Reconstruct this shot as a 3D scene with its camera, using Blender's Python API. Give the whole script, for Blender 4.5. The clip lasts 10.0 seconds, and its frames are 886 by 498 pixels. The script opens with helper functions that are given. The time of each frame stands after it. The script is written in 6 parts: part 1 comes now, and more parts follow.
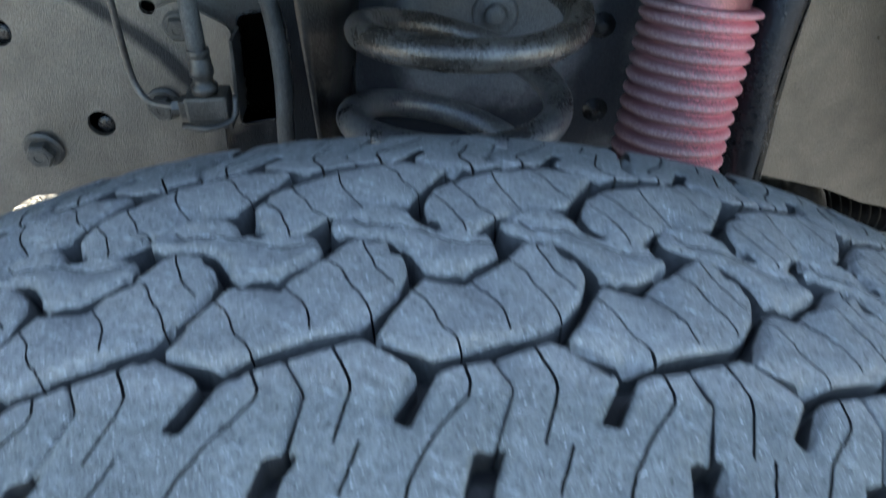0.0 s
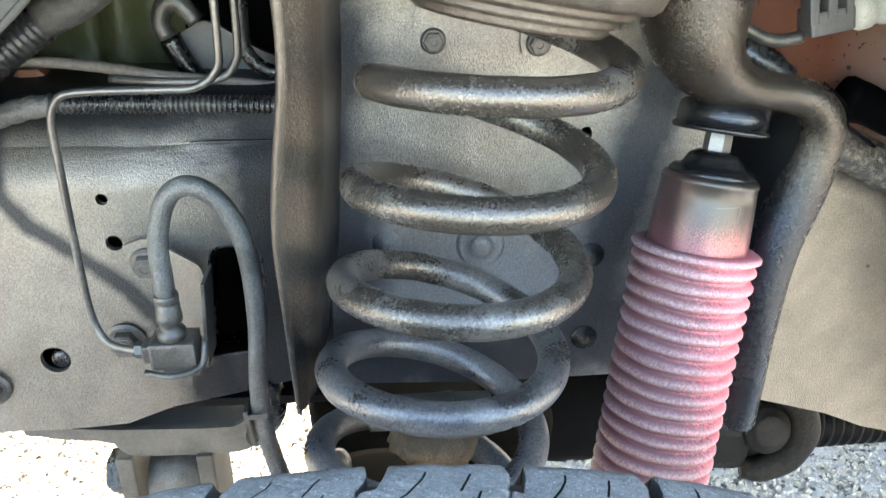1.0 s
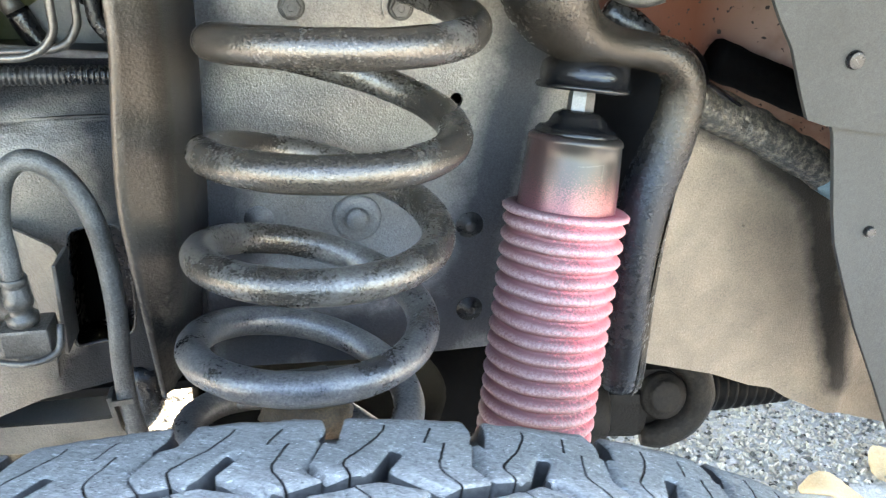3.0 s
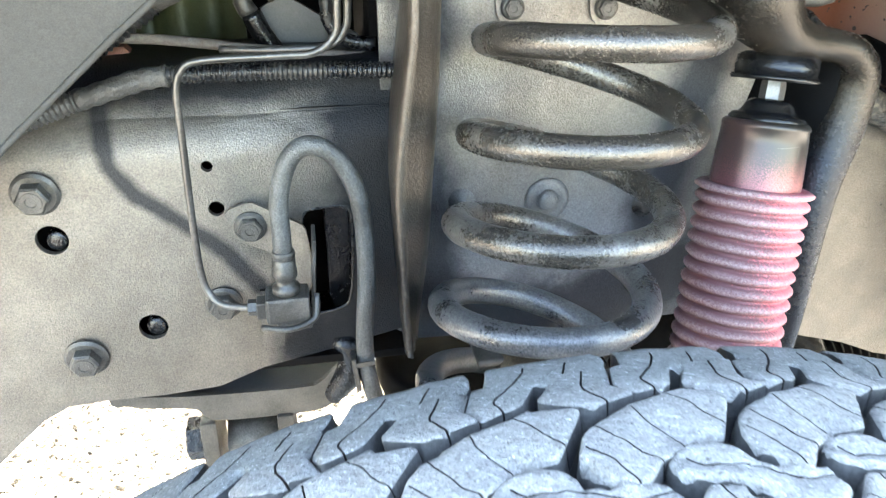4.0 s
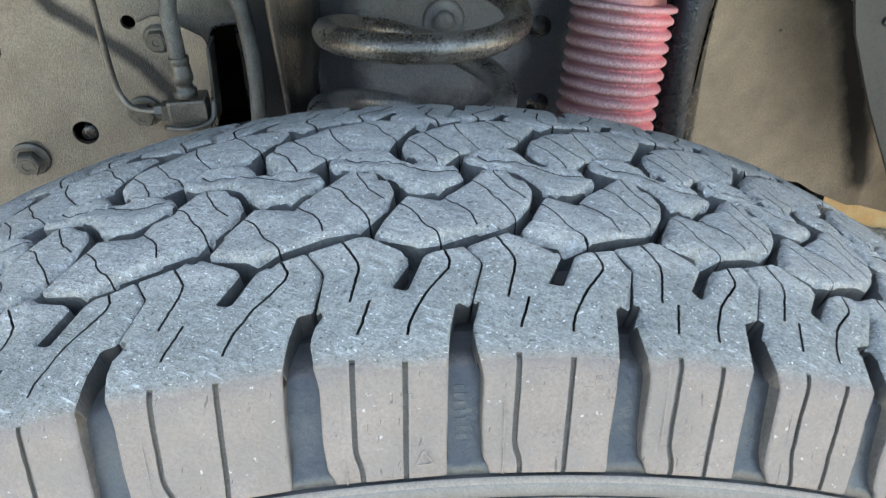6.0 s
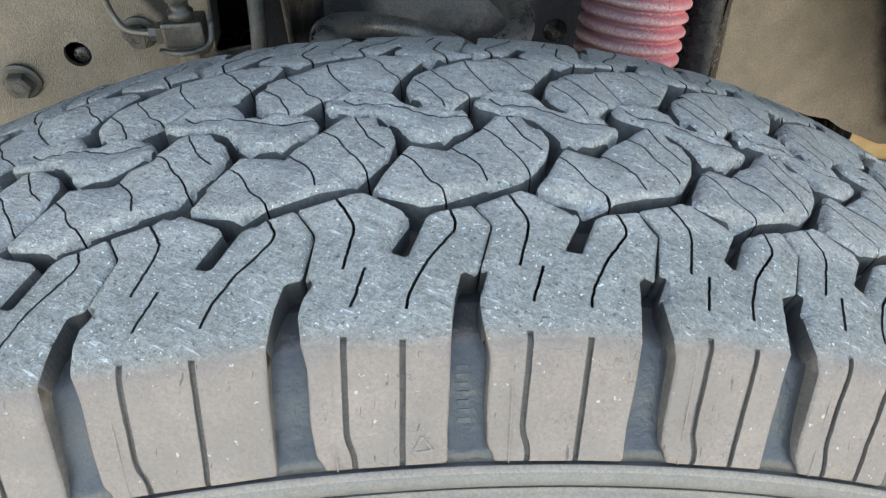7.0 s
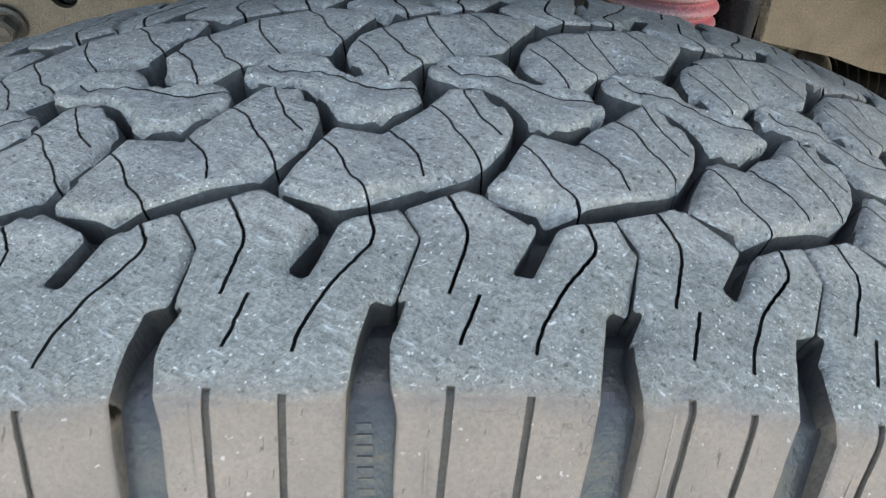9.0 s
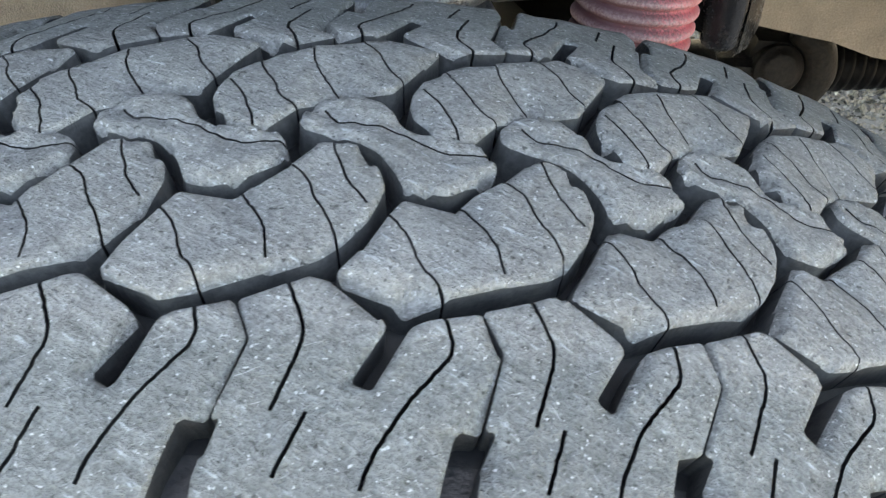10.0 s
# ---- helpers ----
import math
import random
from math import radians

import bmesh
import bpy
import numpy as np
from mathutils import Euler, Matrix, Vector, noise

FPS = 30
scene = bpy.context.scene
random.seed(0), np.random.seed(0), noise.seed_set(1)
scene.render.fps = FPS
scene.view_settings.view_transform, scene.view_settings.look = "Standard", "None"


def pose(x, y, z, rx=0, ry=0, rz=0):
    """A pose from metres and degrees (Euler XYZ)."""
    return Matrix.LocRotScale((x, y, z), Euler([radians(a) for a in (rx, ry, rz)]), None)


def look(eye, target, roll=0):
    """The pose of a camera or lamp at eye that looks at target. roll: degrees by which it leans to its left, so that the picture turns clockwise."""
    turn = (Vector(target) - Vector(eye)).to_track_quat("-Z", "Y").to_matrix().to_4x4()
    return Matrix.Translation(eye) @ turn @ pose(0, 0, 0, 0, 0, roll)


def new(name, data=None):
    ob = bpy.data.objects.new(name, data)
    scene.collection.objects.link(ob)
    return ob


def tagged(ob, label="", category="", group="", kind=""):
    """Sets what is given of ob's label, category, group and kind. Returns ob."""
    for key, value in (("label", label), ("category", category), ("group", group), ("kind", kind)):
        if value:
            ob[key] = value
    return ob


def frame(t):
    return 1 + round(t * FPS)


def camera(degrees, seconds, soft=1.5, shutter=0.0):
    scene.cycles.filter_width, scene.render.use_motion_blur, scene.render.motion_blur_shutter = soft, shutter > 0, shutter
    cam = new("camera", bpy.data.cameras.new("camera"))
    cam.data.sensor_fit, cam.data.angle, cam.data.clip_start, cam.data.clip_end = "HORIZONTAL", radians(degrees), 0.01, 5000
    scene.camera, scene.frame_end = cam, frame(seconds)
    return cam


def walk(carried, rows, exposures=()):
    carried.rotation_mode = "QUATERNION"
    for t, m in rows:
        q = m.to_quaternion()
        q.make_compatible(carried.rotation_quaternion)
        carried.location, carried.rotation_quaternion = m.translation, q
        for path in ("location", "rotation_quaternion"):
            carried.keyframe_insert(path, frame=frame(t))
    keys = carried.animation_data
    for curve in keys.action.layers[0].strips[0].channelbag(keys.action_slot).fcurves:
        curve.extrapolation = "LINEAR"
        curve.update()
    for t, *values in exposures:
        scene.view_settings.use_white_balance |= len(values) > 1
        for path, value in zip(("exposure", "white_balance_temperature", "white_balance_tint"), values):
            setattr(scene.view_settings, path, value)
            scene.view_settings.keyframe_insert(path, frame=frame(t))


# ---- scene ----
cam = camera(56.90, 10.0, soft=1.3, shutter=0.3)
PATH = [
    (0, (0.01796, -0.15424, 0.80216), (0.02529, 0.64847, 0.20583), -1.60),
    (0.5, (0.00561, -0.11371, 0.82663), (0.04361, 0.73798, 0.30396), -0.51),
    (1, (0.00777, -0.09920, 0.83114), (0.06664, 0.79465, 0.38667), -0.04),
    (1.5, (0.03475, -0.09427, 0.81276), (0.10176, 0.80812, 0.38707), -0.18),
    (2, (0.06516, -0.09802, 0.81165), (0.13664, 0.79650, 0.37037), -0.15),
    (3.5, (-0.01143, -0.10740, 0.81914), (0.14157, 0.77337, 0.37100), -0.15),
    (4, (-0.08687, -0.13088, 0.82399), (0.06135, 0.75095, 0.37631), -0.34),
    (4.5, (-0.05187, -0.18458, 0.81807), (0.08676, 0.69946, 0.37169), -0.76),
    (5, (-0.01823, -0.21209, 0.82282), (0.09741, 0.67066, 0.36744), -1.17),
    (5.5, (-0.00444, -0.22931, 0.82158), (0.08593, 0.63199, 0.32159), -1.67),
    (6, (0.00833, -0.21244, 0.80893), (0.07430, 0.60565, 0.23765), -2.06),
    (6.2, (0.00768, -0.20433, 0.80857), (0.06600, 0.59916, 0.21611), -2.02),
    (7.5, (0.01731, -0.18603, 0.80044), (0.05652, 0.55648, 0.13175), -1.58),
    (8, (0.02396, -0.17831, 0.79869), (0.04154, 0.54889, 0.11249), -2.37),
    (8.5, (0.02985, -0.16289, 0.79130), (0.03059, 0.55826, 0.09853), -2.91),
    (9, (0.03828, -0.15042, 0.78669), (0.02230, 0.56586, 0.08906), -3.42),
    (9.5, (0.04852, -0.13376, 0.78642), (0.04180, 0.57503, 0.08104), -2.51),
    (10, (0.06841, -0.12022, 0.78731), (0.02543, 0.55931, 0.05492), -4.36),
]
# stops, kelvin and tint of the picture along the way
LIGHTNESS = [(0, 2.42, 6600, 4), (0.5, 3.85, 7300, 6), (1, 4.32, 7800, 7), (1.5, 4.42, 7900, 7), (2, 4.38, 7900, 8), (3.5, 4.5, 7900, 8), (4, 4.55, 7900, 7), (4.5, 4.22, 8200, 6), (5, 3.75, 8200, 6), (5.5, 3.33, 8200, 6), (6.5, 3.08, 8800, 7), (8, 3.02, 9200, 8), (9, 2.88, 9200, 8), (9.5, 2.83, 9200, 9), (10, 3.0, 9400, 10)]
walk(cam, [(t, look(eye, target, roll)) for t, eye, target, roll in PATH], LIGHTNESS)

# ---- light ----
SUN_ELEVATION, SUN_AZIMUTH = 50.0, 8.0   # sun behind the vehicle; the wheel is in its shade
world = bpy.data.worlds.new("sky")
scene.world = world
world.use_nodes = True
wn = world.node_tree
sky = wn.nodes.new("ShaderNodeTexSky")
sky.sky_type, sky.sun_disc = "NISHITA", False
sky.sun_elevation, sky.sun_rotation = radians(SUN_ELEVATION), radians(SUN_AZIMUTH)
back = wn.nodes["Background"]
back.inputs["Strength"].default_value = 0.15
wn.links.new(sky.outputs[0], back.inputs[0])
sun = new("sun", bpy.data.lights.new("sun", "SUN"))
sun.data.energy, sun.data.angle, sun.data.color = 4.0, radians(0.6), (1.0, 0.93, 0.82)
_az, _el = radians(SUN_AZIMUTH), radians(SUN_ELEVATION)
_to_sun = Vector((math.sin(_az) * math.cos(_el), math.cos(_az) * math.cos(_el), math.sin(_el)))
sun.matrix_world = look(_to_sun * 20, (0, 0, 0))

# ---- materials ----
def ramp(nt, src, stops):
    n = nt.nodes.new("ShaderNodeValToRGB")
    el = n.color_ramp.elements
    for i, (p, c) in enumerate(stops):
        e = el[i] if i < 2 else el.new(p)
        e.position = p
        e.color = (c, c, c, 1) if isinstance(c, (int, float)) else (*c, 1)
    nt.links.new(src, n.inputs[0])
    return n.outputs[0]


def noise_tex(nt, vec, scale, detail=4.0, rough=0.6):
    n = nt.nodes.new("ShaderNodeTexNoise")
    n.inputs["Scale"].default_value, n.inputs["Detail"].default_value, n.inputs["Roughness"].default_value = scale, detail, rough
    nt.links.new(vec, n.inputs["Vector"])
    return n.outputs["Fac"]


def mixc(nt, fac, a, b):
    n = nt.nodes.new("ShaderNodeMix")
    n.data_type = "RGBA"
    for src, sock in ((fac, n.inputs[0]), (a, n.inputs[6]), (b, n.inputs[7])):
        if isinstance(src, (tuple, list)):
            sock.default_value = (*src, 1)
        elif isinstance(src, (int, float)):
            sock.default_value = src
        else:
            nt.links.new(src, sock)
    return n.outputs[2]


def calc(nt, op, a, b=0.0, c=None, clamp=False):
    n = nt.nodes.new("ShaderNodeMath")
    n.operation, n.use_clamp = op, clamp
    for i, v in enumerate((a, b) if c is None else (a, b, c)):
        if isinstance(v, (int, float)):
            n.inputs[i].default_value = v
        else:
            nt.links.new(v, n.inputs[i])
    return n.outputs[0]


def shader(name):
    m = bpy.data.materials.new(name)
    m.use_nodes = True
    nt = m.node_tree
    co = nt.nodes.new("ShaderNodeTexCoord")
    return m, nt, nt.nodes["Principled BSDF"], co.outputs["Object"]


def bump(nt, bsdf, height, strength, distance):
    b = nt.nodes.new("ShaderNodeBump")
    b.inputs["Strength"].default_value, b.inputs["Distance"].default_value = strength, distance
    nt.links.new(height, b.inputs["Height"])
    nt.links.new(b.outputs[0], bsdf.inputs["Normal"])


def pebbles(nt, vec, scale):
    """Rounded grains of sprayed undercoat."""
    n = nt.nodes.new("ShaderNodeTexVoronoi")
    n.feature = "SMOOTH_F1"
    n.inputs["Scale"].default_value, n.inputs["Smoothness"].default_value = scale, 0.5
    nt.links.new(vec, n.inputs["Vector"])
    return calc(nt, "SUBTRACT", 1.0, n.outputs["Distance"])


def axis_of(nt, vec, axis):
    n = nt.nodes.new("ShaderNodeSeparateXYZ")
    nt.links.new(vec, n.inputs[0])
    return n.outputs[axis]


def coat(name, base, dust, dusty=0.5, rough=0.45, metal=0.0, peel=520.0, peel_h=0.0004, big=14.0, specks=0.0, settled=None, under=None, gloss=0.5, grit=0.2):
    """Paint, rubber or metal with a patchy layer of dust and a fine relief; settled: the heights between which the dust
    grows thicker; under: the height below which the base turns to a second colour.
    """
    m, nt, bsdf, vec = shader(name)
    coarse, fine = noise_tex(nt, vec, big, 5), noise_tex(nt, vec, big * 22, 4)
    both = calc(nt, "ADD", calc(nt, "MULTIPLY", coarse, 0.65), calc(nt, "MULTIPLY", fine, 0.35))
    if settled:
        down = calc(nt, "DIVIDE", calc(nt, "SUBTRACT", settled[0], axis_of(nt, vec, 2)), settled[0] - settled[1], clamp=True)
        both = calc(nt, "ADD", both, calc(nt, "MULTIPLY", down, 0.13))
    mask = ramp(nt, both, [(max(0.0, 0.72 - dusty * 0.62), 0.0), (min(1.0, 0.95 - dusty * 0.45), 1.0)])
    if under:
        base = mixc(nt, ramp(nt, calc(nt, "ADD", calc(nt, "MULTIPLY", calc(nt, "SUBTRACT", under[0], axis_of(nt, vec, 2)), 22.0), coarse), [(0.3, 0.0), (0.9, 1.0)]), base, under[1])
    colour = mixc(nt, mask, base, dust)
    grain = ramp(nt, noise_tex(nt, vec, 1500 if grit < 0.3 else 1000, 2 if grit < 0.3 else 4, 0.7), [(0.3, 1 - 1.1 * grit), (0.7, 1 + 0.9 * grit)])
    n = nt.nodes.new("ShaderNodeMix")
    n.data_type, n.blend_type = "RGBA", "MULTIPLY"
    n.inputs[0].default_value = 1.0
    nt.links.new(colour, n.inputs[6])
    nt.links.new(grain, n.inputs[7])
    colour = n.outputs[2]
    if specks:
        dots = ramp(nt, noise_tex(nt, vec, 640, 3, 0.5), [(0.64, 0.0), (0.68, 1.0)])
        colour = mixc(nt, calc(nt, "MULTIPLY", dots, specks), colour, (0.62, 0.6, 0.56))
    nt.links.new(colour, bsdf.inputs["Base Color"])
    nt.links.new(calc(nt, "ADD", rough, calc(nt, "MULTIPLY", mask, 0.28)), bsdf.inputs["Roughness"])
    nt.links.new(calc(nt, "MULTIPLY", calc(nt, "SUBTRACT", 1.0, calc(nt, "MULTIPLY", mask, 0.7)), metal), bsdf.inputs["Metallic"])
    bsdf.inputs["Specular IOR Level"].default_value = gloss
    bump(nt, bsdf, calc(nt, "ADD", noise_tex(nt, vec, peel, 3), calc(nt, "MULTIPLY", fine, 0.5)), 0.55, peel_h)
    return m


def stained_shaded(name, base, dark, segments, width, edge=None, rough=0.42, low=None, top=None, metal=0.0, peel=0.5, blots=(), low_shade=None):
    """Dusty undercoat with a feathered dark band of overspray and painted shadow along segments in x and z, dark past
    the x of edge, with shade painted in under the z of low and over that of top, and dark in round blots of x, z,
    radius.
    """
    m, nt, bsdf, vec = shader(name)
    x, z = axis_of(nt, vec, 0), axis_of(nt, vec, 2)
    near = None
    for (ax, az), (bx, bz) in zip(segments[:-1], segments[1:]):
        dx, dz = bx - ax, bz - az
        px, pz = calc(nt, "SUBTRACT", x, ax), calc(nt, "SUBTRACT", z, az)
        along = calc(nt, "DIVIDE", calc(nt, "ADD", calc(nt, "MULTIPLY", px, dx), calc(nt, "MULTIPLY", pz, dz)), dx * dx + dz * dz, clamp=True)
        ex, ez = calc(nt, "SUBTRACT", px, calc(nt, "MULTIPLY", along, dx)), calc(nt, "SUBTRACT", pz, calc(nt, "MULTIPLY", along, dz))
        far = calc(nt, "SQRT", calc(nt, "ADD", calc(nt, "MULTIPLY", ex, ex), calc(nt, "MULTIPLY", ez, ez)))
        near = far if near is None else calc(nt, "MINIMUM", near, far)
    wob = noise_tex(nt, vec, 60, 5)
    colour = base
    coarse = ramp(nt, noise_tex(nt, vec, 11, 5), [(0.3, 0.72), (0.72, 1.12)])
    n = nt.nodes.new("ShaderNodeMix")
    n.data_type, n.blend_type = "RGBA", "MULTIPLY"
    n.inputs[0].default_value = 1.0
    n.inputs[6].default_value = (*base, 1)
    blot = ramp(nt, noise_tex(nt, vec, 42, 5, 0.65), [(0.34, 0.86), (0.64, 1.08)])
    nt.links.new(calc(nt, "MULTIPLY", coarse, blot), n.inputs[7])
    colour = n.outputs[2]
    cover = 0.0
    # reflected dark below low and shade above top, both mixed into the colour
    for level, way, paint in ((low, -1.0, low_shade), (top, 1.0, dark)):
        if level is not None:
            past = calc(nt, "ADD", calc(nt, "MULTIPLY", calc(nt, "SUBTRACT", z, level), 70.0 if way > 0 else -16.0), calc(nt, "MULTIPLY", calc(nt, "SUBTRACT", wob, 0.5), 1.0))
            dark_mask = ramp(nt, past, [(0.0, 0.0), (1.0, 0.97 if way > 0 else 0.95)])
            cover = calc(nt, "MAXIMUM", cover, dark_mask)
            colour = mixc(nt, dark_mask, colour, paint)
    # the soft band: overspray, and on the rail the hose's painted shadow
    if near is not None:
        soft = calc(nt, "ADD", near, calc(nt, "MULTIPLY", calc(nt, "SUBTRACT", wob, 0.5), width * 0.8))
        dark_mask = calc(nt, "MULTIPLY", ramp(nt, calc(nt, "DIVIDE", soft, width), [(0.35, 1.0), (1.0, 0.0)]), 0.88)
        colour = mixc(nt, dark_mask, colour, dark)
        cover = calc(nt, "MAXIMUM", cover, dark_mask)
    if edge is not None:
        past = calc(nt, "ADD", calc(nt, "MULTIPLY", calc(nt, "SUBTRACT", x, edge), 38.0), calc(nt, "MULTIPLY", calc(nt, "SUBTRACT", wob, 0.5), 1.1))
        dark_mask = ramp(nt, past, [(0.0, 0.0), (1.0, 0.95)])
        cover = calc(nt, "MAXIMUM", cover, dark_mask)
        colour = mixc(nt, dark_mask, colour, dark)
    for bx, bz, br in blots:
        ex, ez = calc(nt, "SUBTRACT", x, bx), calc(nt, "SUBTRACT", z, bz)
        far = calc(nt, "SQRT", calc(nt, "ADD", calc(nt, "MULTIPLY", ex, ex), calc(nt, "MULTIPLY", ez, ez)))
        dark_mask = ramp(nt, calc(nt, "ADD", calc(nt, "DIVIDE", far, br), calc(nt, "MULTIPLY", calc(nt, "SUBTRACT", wob, 0.5), 0.7)), [(0.45, 0.93), (1.0, 0.0)])
        cover = calc(nt, "MAXIMUM", cover, dark_mask)
        colour = mixc(nt, dark_mask, colour, dark)
    fine = ramp(nt, noise_tex(nt, vec, 950, 4, 0.7), [(0.28, 0.60), (0.72, 1.32)])
    n = nt.nodes.new("ShaderNodeMix")
    n.data_type, n.blend_type = "RGBA", "MULTIPLY"
    n.inputs[0].default_value = 1.0
    nt.links.new(colour, n.inputs[6])
    nt.links.new(fine, n.inputs[7])
    nt.links.new(n.outputs[2], bsdf.inputs["Base Color"])
    nt.links.new(calc(nt, "ADD", rough, calc(nt, "MULTIPLY", cover, 0.14)), bsdf.inputs["Roughness"])
    nt.links.new(calc(nt, "MULTIPLY", calc(nt, "SUBTRACT", 1.0, cover), metal), bsdf.inputs["Metallic"])
    nt.links.new(calc(nt, "SUBTRACT", 0.5, calc(nt, "MULTIPLY", cover, 0.38)), bsdf.inputs["Specular IOR Level"])
    grains = calc(nt, "ADD", calc(nt, "MULTIPLY", pebbles(nt, vec, 900), 0.45), calc(nt, "MULTIPLY", noise_tex(nt, vec, 1500, 2), 0.6))
    bump(nt, bsdf, calc(nt, "ADD", grains, calc(nt, "MULTIPLY", noise_tex(nt, vec, 45, 2), 0.15)), peel, 0.0009)
    return m


def tread_rubber():
    """Worn grey-blue rubber, dusty tan below the shoulder (attribute u: metres across the tread from its middle)."""
    m, nt, bsdf, vec = shader("tread_rubber")
    at = nt.nodes.new("ShaderNodeAttribute")
    at.attribute_name = "u"
    info = nt.nodes.new("ShaderNodeObjectInfo")
    coarse, fine, tiny = noise_tex(nt, vec, 45, 5), noise_tex(nt, vec, 420, 5, 0.7), noise_tex(nt, vec, 1150, 3, 0.8)
    worn = mixc(nt, ramp(nt, coarse, [(0.36, 0.0), (0.64, 1.0)]), (0.248, 0.243, 0.231), (0.298, 0.292, 0.278))
    pits = ramp(nt, fine, [(0.37, 0.80), (0.5, 1.0), (0.63, 1.14)])
    grit = ramp(nt, tiny, [(0.36, 0.76), (0.5, 1.0), (0.62, 1.24)])
    holes = ramp(nt, noise_tex(nt, vec, 800, 2, 0.5), [(0.29, 0.4), (0.35, 1.0)])
    for layer in (pits, grit, holes):
        n = nt.nodes.new("ShaderNodeMix")
        n.data_type, n.blend_type = "RGBA", "MULTIPLY"
        n.inputs[0].default_value = 1.0
        nt.links.new(worn, n.inputs[6])
        nt.links.new(layer, n.inputs[7])
        worn = n.outputs[2]
    # the shoulder rows are darker and a little greener than the middle rows
    row = ramp(nt, calc(nt, "MULTIPLY", calc(nt, "SUBTRACT", calc(nt, "ABSOLUTE", at.outputs["Fac"]), 0.043), 150.0), [(0.0, (1.04, 1.04, 1.04)), (1.0, (0.80, 0.835, 0.835))])
    n = nt.nodes.new("ShaderNodeMix")
    n.data_type, n.blend_type = "RGBA", "MULTIPLY"
    n.inputs[0].default_value = 1.0
    nt.links.new(worn, n.inputs[6])
    nt.links.new(row, n.inputs[7])
    worn = n.outputs[2]
    # pale scuffs, short and slanting
    turn = nt.nodes.new("ShaderNodeMapping")
    turn.vector_type = "TEXTURE"
    turn.inputs["Rotation"].default_value = (0, 0, radians(-32))
    turn.inputs["Scale"].default_value = (1 / 130, 1 / 620, 1 / 400)
    nt.links.new(vec, turn.inputs["Vector"])
    streak = noise_tex(nt, turn.outputs[0], 1.0, 4, 0.65)
    n = nt.nodes.new("ShaderNodeMix")
    n.data_type, n.blend_type = "RGBA", "MULTIPLY"
    n.inputs[0].default_value = 1.0
    nt.links.new(worn, n.inputs[6])
    nt.links.new(ramp(nt, streak, [(0.32, 0.9), (0.5, 1.0), (0.66, 1.08)]), n.inputs[7])
    scuff = ramp(nt, streak, [(0.625, 0.0), (0.72, 1.0)])
    worn = mixc(nt, calc(nt, "MULTIPLY", scuff, 0.8), n.outputs[2], (0.58, 0.60, 0.61))
    dots = ramp(nt, noise_tex(nt, vec, 1050, 2, 0.5), [(0.665, 0.0), (0.71, 1.0)])
    worn = mixc(nt, calc(nt, "MULTIPLY", dots, 0.75), worn, (0.74, 0.74, 0.73))
    # thin pale scratches, a few millimetres long
    for angle, seed in ((-58, 0.0), (24, 3.7)):
        cut = nt.nodes.new("ShaderNodeMapping")
        cut.vector_type = "TEXTURE"
        cut.inputs["Location"].default_value = (seed, seed, 0)
        cut.inputs["Rotation"].default_value = (0, 0, radians(angle))
        cut.inputs["Scale"].default_value = (1 / 190, 1 / 2200, 1 / 700)
        nt.links.new(vec, cut.inputs["Vector"])
        thin = ramp(nt, noise_tex(nt, cut.outputs[0], 1.0, 2, 0.5), [(0.70, 0.0), (0.74, 1.0)])
        worn = mixc(nt, calc(nt, "MULTIPLY", thin, 0.4), worn, (0.70, 0.70, 0.70))
    edge = calc(nt, "ADD", calc(nt, "ABSOLUTE", at.outputs["Fac"]), calc(nt, "MULTIPLY", calc(nt, "SUBTRACT", noise_tex(nt, vec, 90, 5), 0.5), 0.008))
    side = ramp(nt, calc(nt, "MULTIPLY", calc(nt, "SUBTRACT", edge, 0.0745), 220.0), [(0.0, 0.0), (1.0, 1.0)])
    tan = mixc(nt, ramp(nt, coarse, [(0.25, 0.0), (0.75, 1.0)]), (0.126, 0.108, 0.099), (0.190, 0.163, 0.149))
    n = nt.nodes.new("ShaderNodeMix")
    n.data_type, n.blend_type = "RGBA", "MULTIPLY"
    n.inputs[0].default_value = 1.0
    nt.links.new(tan, n.inputs[6])
    nt.links.new(ramp(nt, tiny, [(0.33, 0.84), (0.65, 1.12)]), n.inputs[7])
    # the shoulder: rosy and grey patches, pale chips, dark nicks that run up and down
    tan = mixc(nt, ramp(nt, noise_tex(nt, vec, 70, 3), [(0.42, 0.0), (0.66, 0.6)]), n.outputs[2], (0.135, 0.122, 0.115))
    tan = mixc(nt, calc(nt, "MULTIPLY", ramp(nt, noise_tex(nt, vec, 560, 3, 0.6), [(0.68, 0.0), (0.72, 1.0)]), 0.8), tan, (0.33, 0.32, 0.31))
    nick = nt.nodes.new("ShaderNodeMapping")
    nick.vector_type = "TEXTURE"
    nick.inputs["Rotation"].default_value = (0, radians(14), 0)
    nick.inputs["Scale"].default_value = (1 / 900, 1 / 260, 1 / 110)
    nt.links.new(vec, nick.inputs["Vector"])
    nicks = ramp(nt, noise_tex(nt, nick.outputs[0], 1.0, 3, 0.6), [(0.675, 0.0), (0.71, 1.0)])
    tan = mixc(nt, calc(nt, "MULTIPLY", nicks, 0.75), tan, (0.045, 0.042, 0.04))
    colour = mixc(nt, side, worn, tan)
    # hairline cracks and dark spots
    hair = ramp(nt, calc(nt, "ABSOLUTE", calc(nt, "SUBTRACT", noise_tex(nt, vec, 48, 4, 0.6), 0.5)), [(0.0, 1.0), (0.0040, 0.0)])
    some = ramp(nt, noise_tex(nt, vec, 34, 2), [(0.53, 0.0), (0.60, 1.0)])
